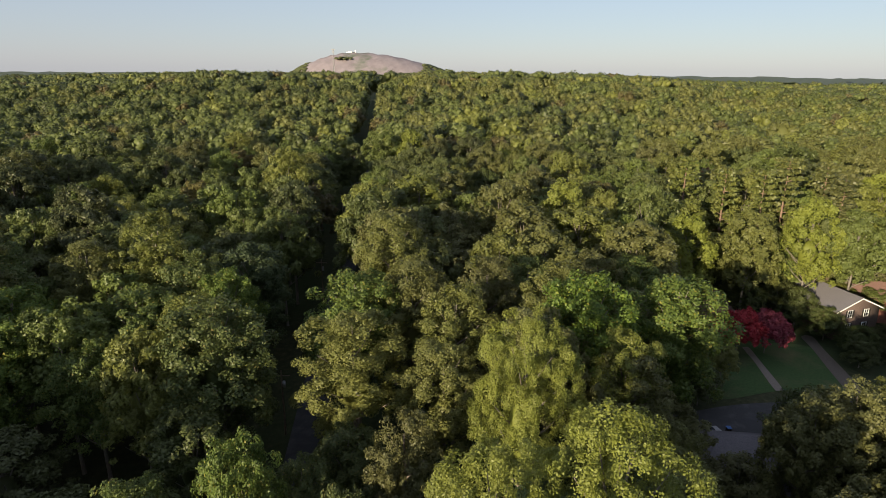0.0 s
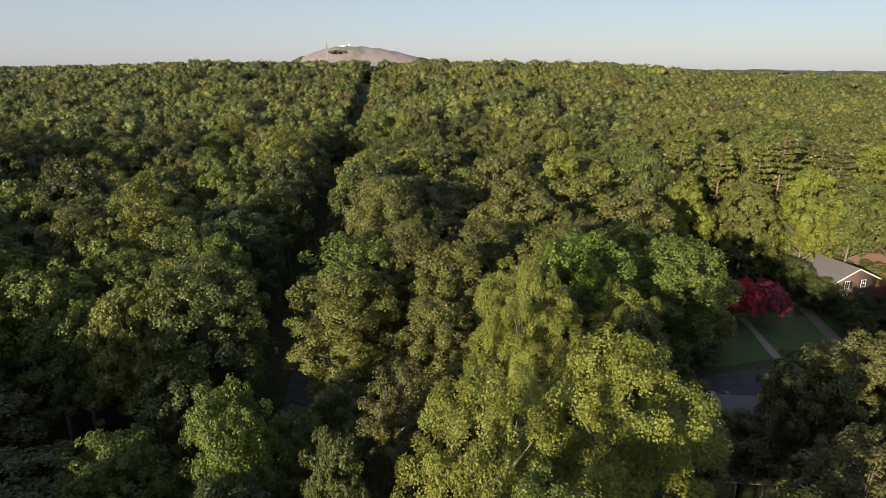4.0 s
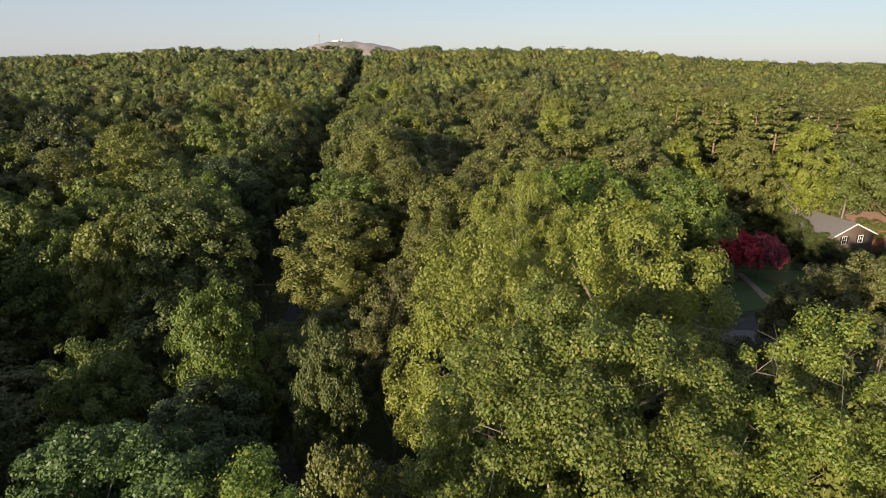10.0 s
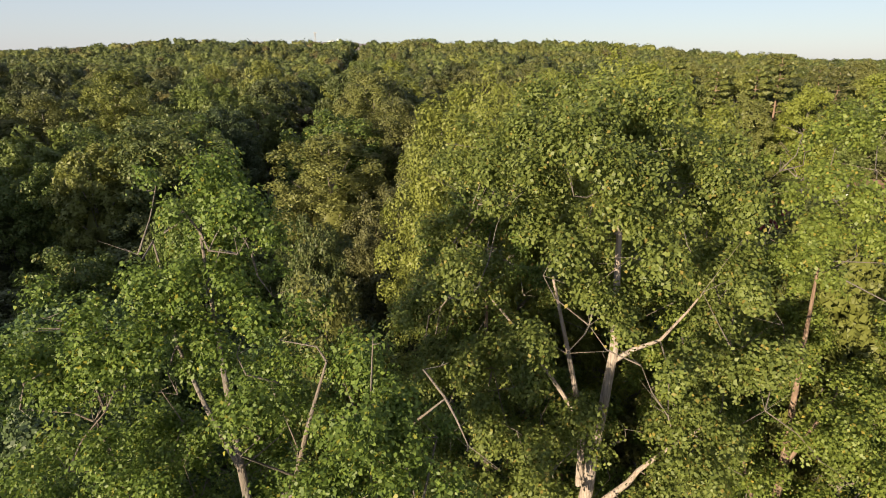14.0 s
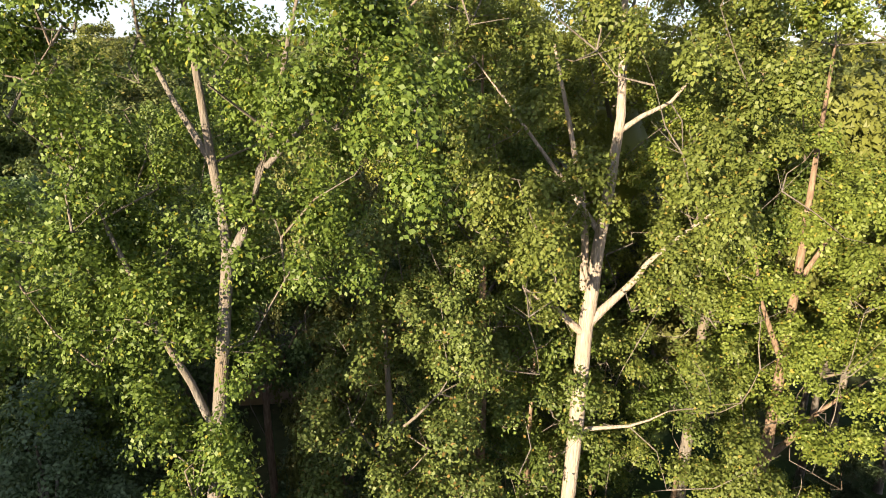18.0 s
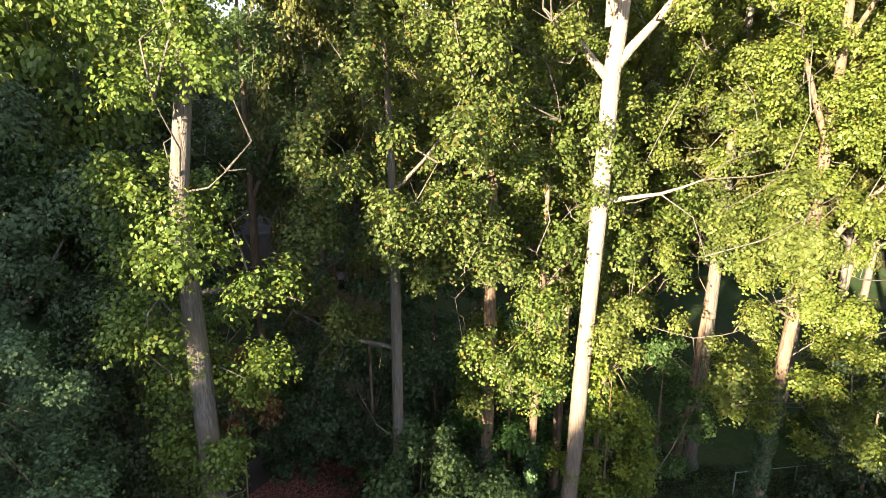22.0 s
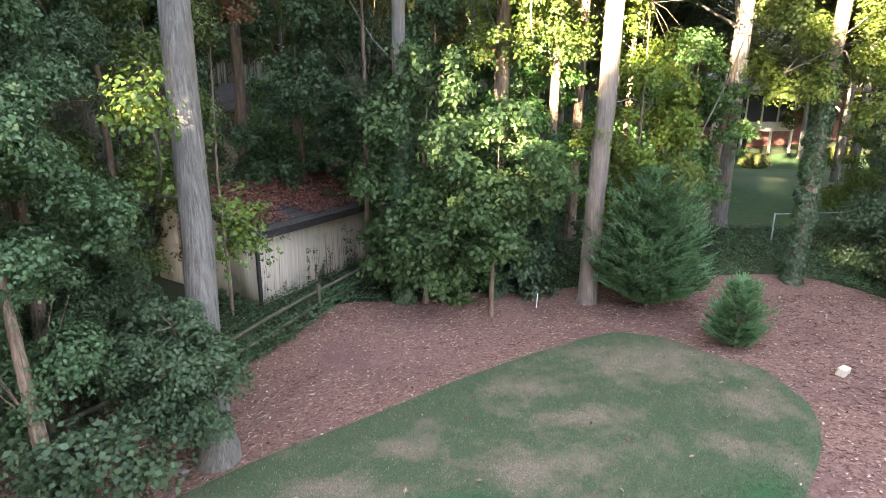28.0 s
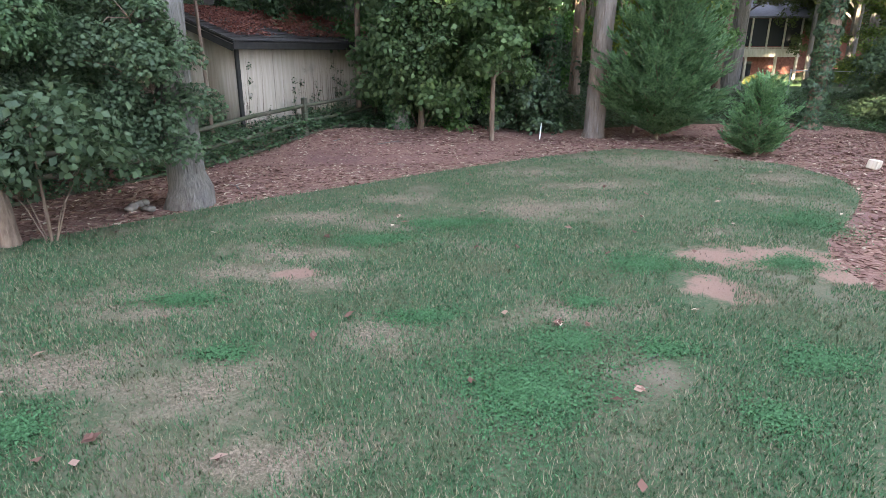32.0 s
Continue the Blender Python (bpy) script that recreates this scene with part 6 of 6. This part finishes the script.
bush("bronze_shrub", "shrub of drooping rust-brown seed heads", "shrub", 16.6, 16.0, crown_blobs(R(95), 0.6, 1.6, 1.3, 0.7, 10, 0.35), M_brown, 500, 0.12, [[(0, 0, 0, 0.03), (0, 0, 1.3, 0.01)]], seed=95)
bush("dead_branch_spray", "hanging spray of rust-red dead leaves", "branch", -4.4, 16.0, [(0, 0, 9.1, 0.6, 0.5, 0.8), (0.3, 0, 8.0, 0.5, 0.4, 0.7), (-0.3, 0, 7.2, 0.35, 0.3, 0.6)], M_rust, 240, 0.13, [[(0.0, 0, -0.1, 0.05), (-0.1, 0.1, 4, 0.04), (0.1, 0, 8.2, 0.01)]], seed=96)


def conifer(name, label, x, y, h, r, n, size, seed, dense, frond):
    rg = np.random.default_rng(seed)
    t = thing(name, label, "shrub", "", Matrix.Translation((x, y, terrain(x, y))))
    part("trunk", tubes("trunk", [[(0, 0, -0.1, 0.07), (0, 0, h * 0.9, 0.01)]], M_bark_brown, 7), t)
    vs, fs, br, base = [], [], [], 0
    for k in range(n):
        f = rg.random() ** 1.5
        z = h * (0.03 + 0.95 * f)
        a = rg.uniform(0, 2 * math.pi)
        L = r * (1 - f ** 1.25) ** 0.85 * (0.72 + 0.28 * min(1.0, f / 0.2)) * rg.uniform(0.45, 1.12) + 0.1
        d = np.array([math.cos(a), math.sin(a), 0.5 + 0.7 * f])
        side = np.array([-math.sin(a), math.cos(a), 0])
        br.append([(0, 0, z, 0.012), tuple(np.array([0, 0, z]) + d * L) + (0.004,)])
        # flat fronds off the branch, each a spine with short sprays along both sides
        nf = max(4, int(dense * L))
        s0 = rg.uniform(0.3, 1.0, nf)
        s0[0] = 1.0
        lat = rg.uniform(-1, 1, nf)
        lat[0] = 0.0
        fd = unit(d + side * (lat * 1.0)[:, None] + np.array([0, 0, 0.25]) + rg.normal(scale=0.18, size=(nf, 3)))
        fl = frond * rg.uniform(0.6, 1.15, nf)
        fo = np.array([0, 0, z]) + d * (L * s0)[:, None] - fd * (fl * 0.45)[:, None] + side * (lat * 0.16 * L)[:, None]
        m = nf * 26
        w = rg.random(m)
        fi = np.repeat(np.arange(nf), 26)
        sg = np.where(rg.random(m) < 0.5, -1.0, 1.0)
        fs_side = unit(np.cross(fd, np.array([0, 0, 1.0]) + rg.normal(scale=0.3, size=(nf, 3))))[fi]
        c = fo[fi] + fd[fi] * (fl[fi] * w)[:, None] + rg.normal(scale=0.006, size=(m, 3))
        tdir = unit(fd[fi] + fs_side * (sg * 0.75 * (1.1 - w))[:, None] + rg.normal(scale=0.16, size=(m, 3)))
        up = unit(np.array([0, 0, 1.0]) + rg.normal(scale=0.35, size=(m, 3)))
        bb = unit(np.cross(up, tdir))
        sz = (size * rg.uniform(0.7, 1.4, m) * (1.15 - 0.6 * w))[:, None]
        v = np.stack([c, c + tdir * sz * 0.5 + bb * sz * 0.20, c + tdir * sz, c + tdir * sz * 0.5 - bb * sz * 0.20], 1).reshape(-1, 3)
        vs.append(v)
        fs.append(np.arange(4 * m).reshape(-1, 4) + base)
        base += 4 * m
    tagged(part("branching", tubes("branching", br, M_bark_brown, 3), t), kind="stuff")
    part("foliage", mesh_of("foliage", np.concatenate(vs), np.concatenate(fs), M_cedar), t)


conifer("cedar_tree", "dense conical green cedar growing in the mulch bed", 7.6, 16.4, 4.1, 1.95, 420, 0.115, 11, 12.0, 0.46)
conifer("young_pine", "small feathery young conifer in the mulch bed", 8.7, 13.45, 1.75, 0.80, 150, 0.080, 12, 17.0, 0.34)
# ivy carpet behind the bed
iv = []
while len(iv) < 7000:
    x, y = grng.uniform(-5.5, 20), grng.uniform(10, 23)
    side = 0.84 * (x + 2.02) - 0.54 * (y - 15.75)
    if (inside(x, y, bed_out) and not (x < -0.8 and side < 0)) or (x < -4 and y < 12):
        continue
    iv.append((x, y, terrain(x, y) + 0.1, 0.22, 0.22, 0.16))
for k in range(900):
    s = grng.uniform(-7.2, 1.5)
    x, y = -2.02 + 0.54 * s + grng.normal() * 0.12, 15.75 + 0.84 * s + grng.normal() * 0.12
    iv.append((x, y, terrain(x, y) + grng.uniform(0.05, 0.55), 0.16, 0.16, 0.16))
a1, a2 = leaf_cloud(grng, iv, 54000, 0.075, up=1.2, shell=0.8, quad=True)
tagged(part("ivy_carpet", mesh_of("ivy_carpet", a1, a2, M_ivy)), "dark green ivy covering the ground behind the bed", "ivy", kind="stuff")

# ---- small things ----
stake = thing("garden_stake", "thin white marker stake in the mulch bed", "stake", "", pose(4.3, 16.6, terrain(4.3, 16.6) - 0.05, 0, 4, 0))
part("rod", tubes("rod", [[(0, 0, 0, 0.016), (0, 0, 0.55, 0.016), (0, 0, 0.551, 0.002)]], M_white, 8), stake)
blk = thing("concrete_block", "pale concrete block lying on the mulch bed", "block", "", pose(10.4, 11.8, terrain(10.4, 11.8) + 0.12, 8, 6, 35))
part("block", boxes_mesh("block", [(0, 0, 0, 0.40, 0.19, 0.19)], M_siding, 0.015), blk)
for i, (x, y, rz, L) in enumerate([(-1.3, 15.2, 40, 1.2), (-0.2, 14.9, 10, 0.8), (-2.6, 10.7, 100, 0.4), (12.6, 12.0, 60, 0.9), (2.3, 4.1, 150, 0.3)]):
    s = thing("fallen_stick", "thin pale dead stick lying on the ground", "stick", "", pose(x, y, terrain(x, y) + 0.04, 0, 0, rz))
    part("stick", tubes("stick", [[(0, 0, 0, 0.012), (L * 0.5, 0.06, 0.03, 0.010), (L, 0, 0.02, 0.004)], [(L * 0.5, 0.06, 0.03, 0.006), (L * 0.75, 0.22, 0.05, 0.003)]], M_bark, 5), s)
root = thing("pale_stones", "small heap of pale stones beside a trunk", "stones", "", Matrix.Translation((-3.75, 9.35, terrain(-3.7, 9.4))))
for k in range(7):
    q = [(srng.uniform(-0.16, 0.16), srng.uniform(-0.1, 0.1), 0.05 + 0.03 * k % 0.1, 0.08, 0.06, 0.05)]
    part("stone", mesh_of("stone", *cores(q, 1.0, k, 2), M_concrete), root)
cf = thing("chain_fence", "low chain-link fence at the neighbouring garden", "fence")
for x, y in [(14.6, 21.2), (17.6, 21.6), (20.6, 22.0)]:
    part("post", tubes("post", [[(x, y, terrain(x, y) - 0.1, 0.03), (x, y, terrain(x, y) + 1.15, 0.03)]], M_metal, 8), cf)
part("top_rail", tubes("top_rail", [[(14.6, 21.2, terrain(14.6, 21.2) + 1.12, 0.018), (20.6, 22.0, terrain(20.6, 22) + 1.12, 0.018)]], M_metal, 6), cf)

# ---- trees behind the yard and on its sunward side, which keep it in shade ----
ux, uy = math.sin(SUN_AZ), math.cos(SUN_AZ)
ROW_H = {-4: 0.95, -3: 1.06, -2: 1.10, -1: 1.10, 0: 0.76, 1: 0.78, 2: 0.82, 3: 0.85}
ROW_Q = {-1: -7.2, 0: 2.6}
for k in range(-9, 10):
    q = ROW_Q.get(k, 4.6 * k)
    x, y = 5 + ux * 50 - uy * q, 16 + uy * 50 + ux * q
    put_tree(KINDS[rng.randrange(5)], x + rng.uniform(-0.4, 0.4), y + rng.uniform(-1.5, 1.5), 0.66 if k in ROW_Q else 0.80, ROW_H.get(k, 0.84) + rng.uniform(-0.02, 0.02), rng.uniform(0, 6))
    put_tree(KINDS[rng.randrange(5)], x + ux * 8, y + uy * 8, 1.0, 0.60, rng.uniform(0, 6))
    put_tree(KINDS[rng.randrange(5)], x + ux * 15 - uy * 2.3, y + uy * 15 + ux * 2.3, 1.1, 0.66, rng.uniform(0, 6))
put_tree(KINDS[2], 5 + ux * 50 + uy * 3.8, 16 + uy * 50 - ux * 3.8, 0.40, 0.78, 2.0)
put_tree(HIGH, 19.5, 26, 0.95, 1.15, 1.0)
n_side = 0
for k in range(6000):
    if n_side >= 95:
        break
    y = rng.uniform(-34, 74)
    x = rng.uniform(-125, min(-50, -0.9 * y - 15))
    if all((x - a) ** 2 + (y - b) ** 2 > 64 for a, b in placed):
        put_tree(KINDS[rng.randrange(6)], x, y, rng.uniform(1.0, 1.1), rng.uniform(1.06, 1.16), rng.uniform(0, 6))
        n_side += 1
for k in range(7):
    put_tree(KINDS[rng.randrange(5)], 30 - 5.2 * k, -26 + rng.uniform(-3, 3), 0.8, 0.8, rng.uniform(0, 6))
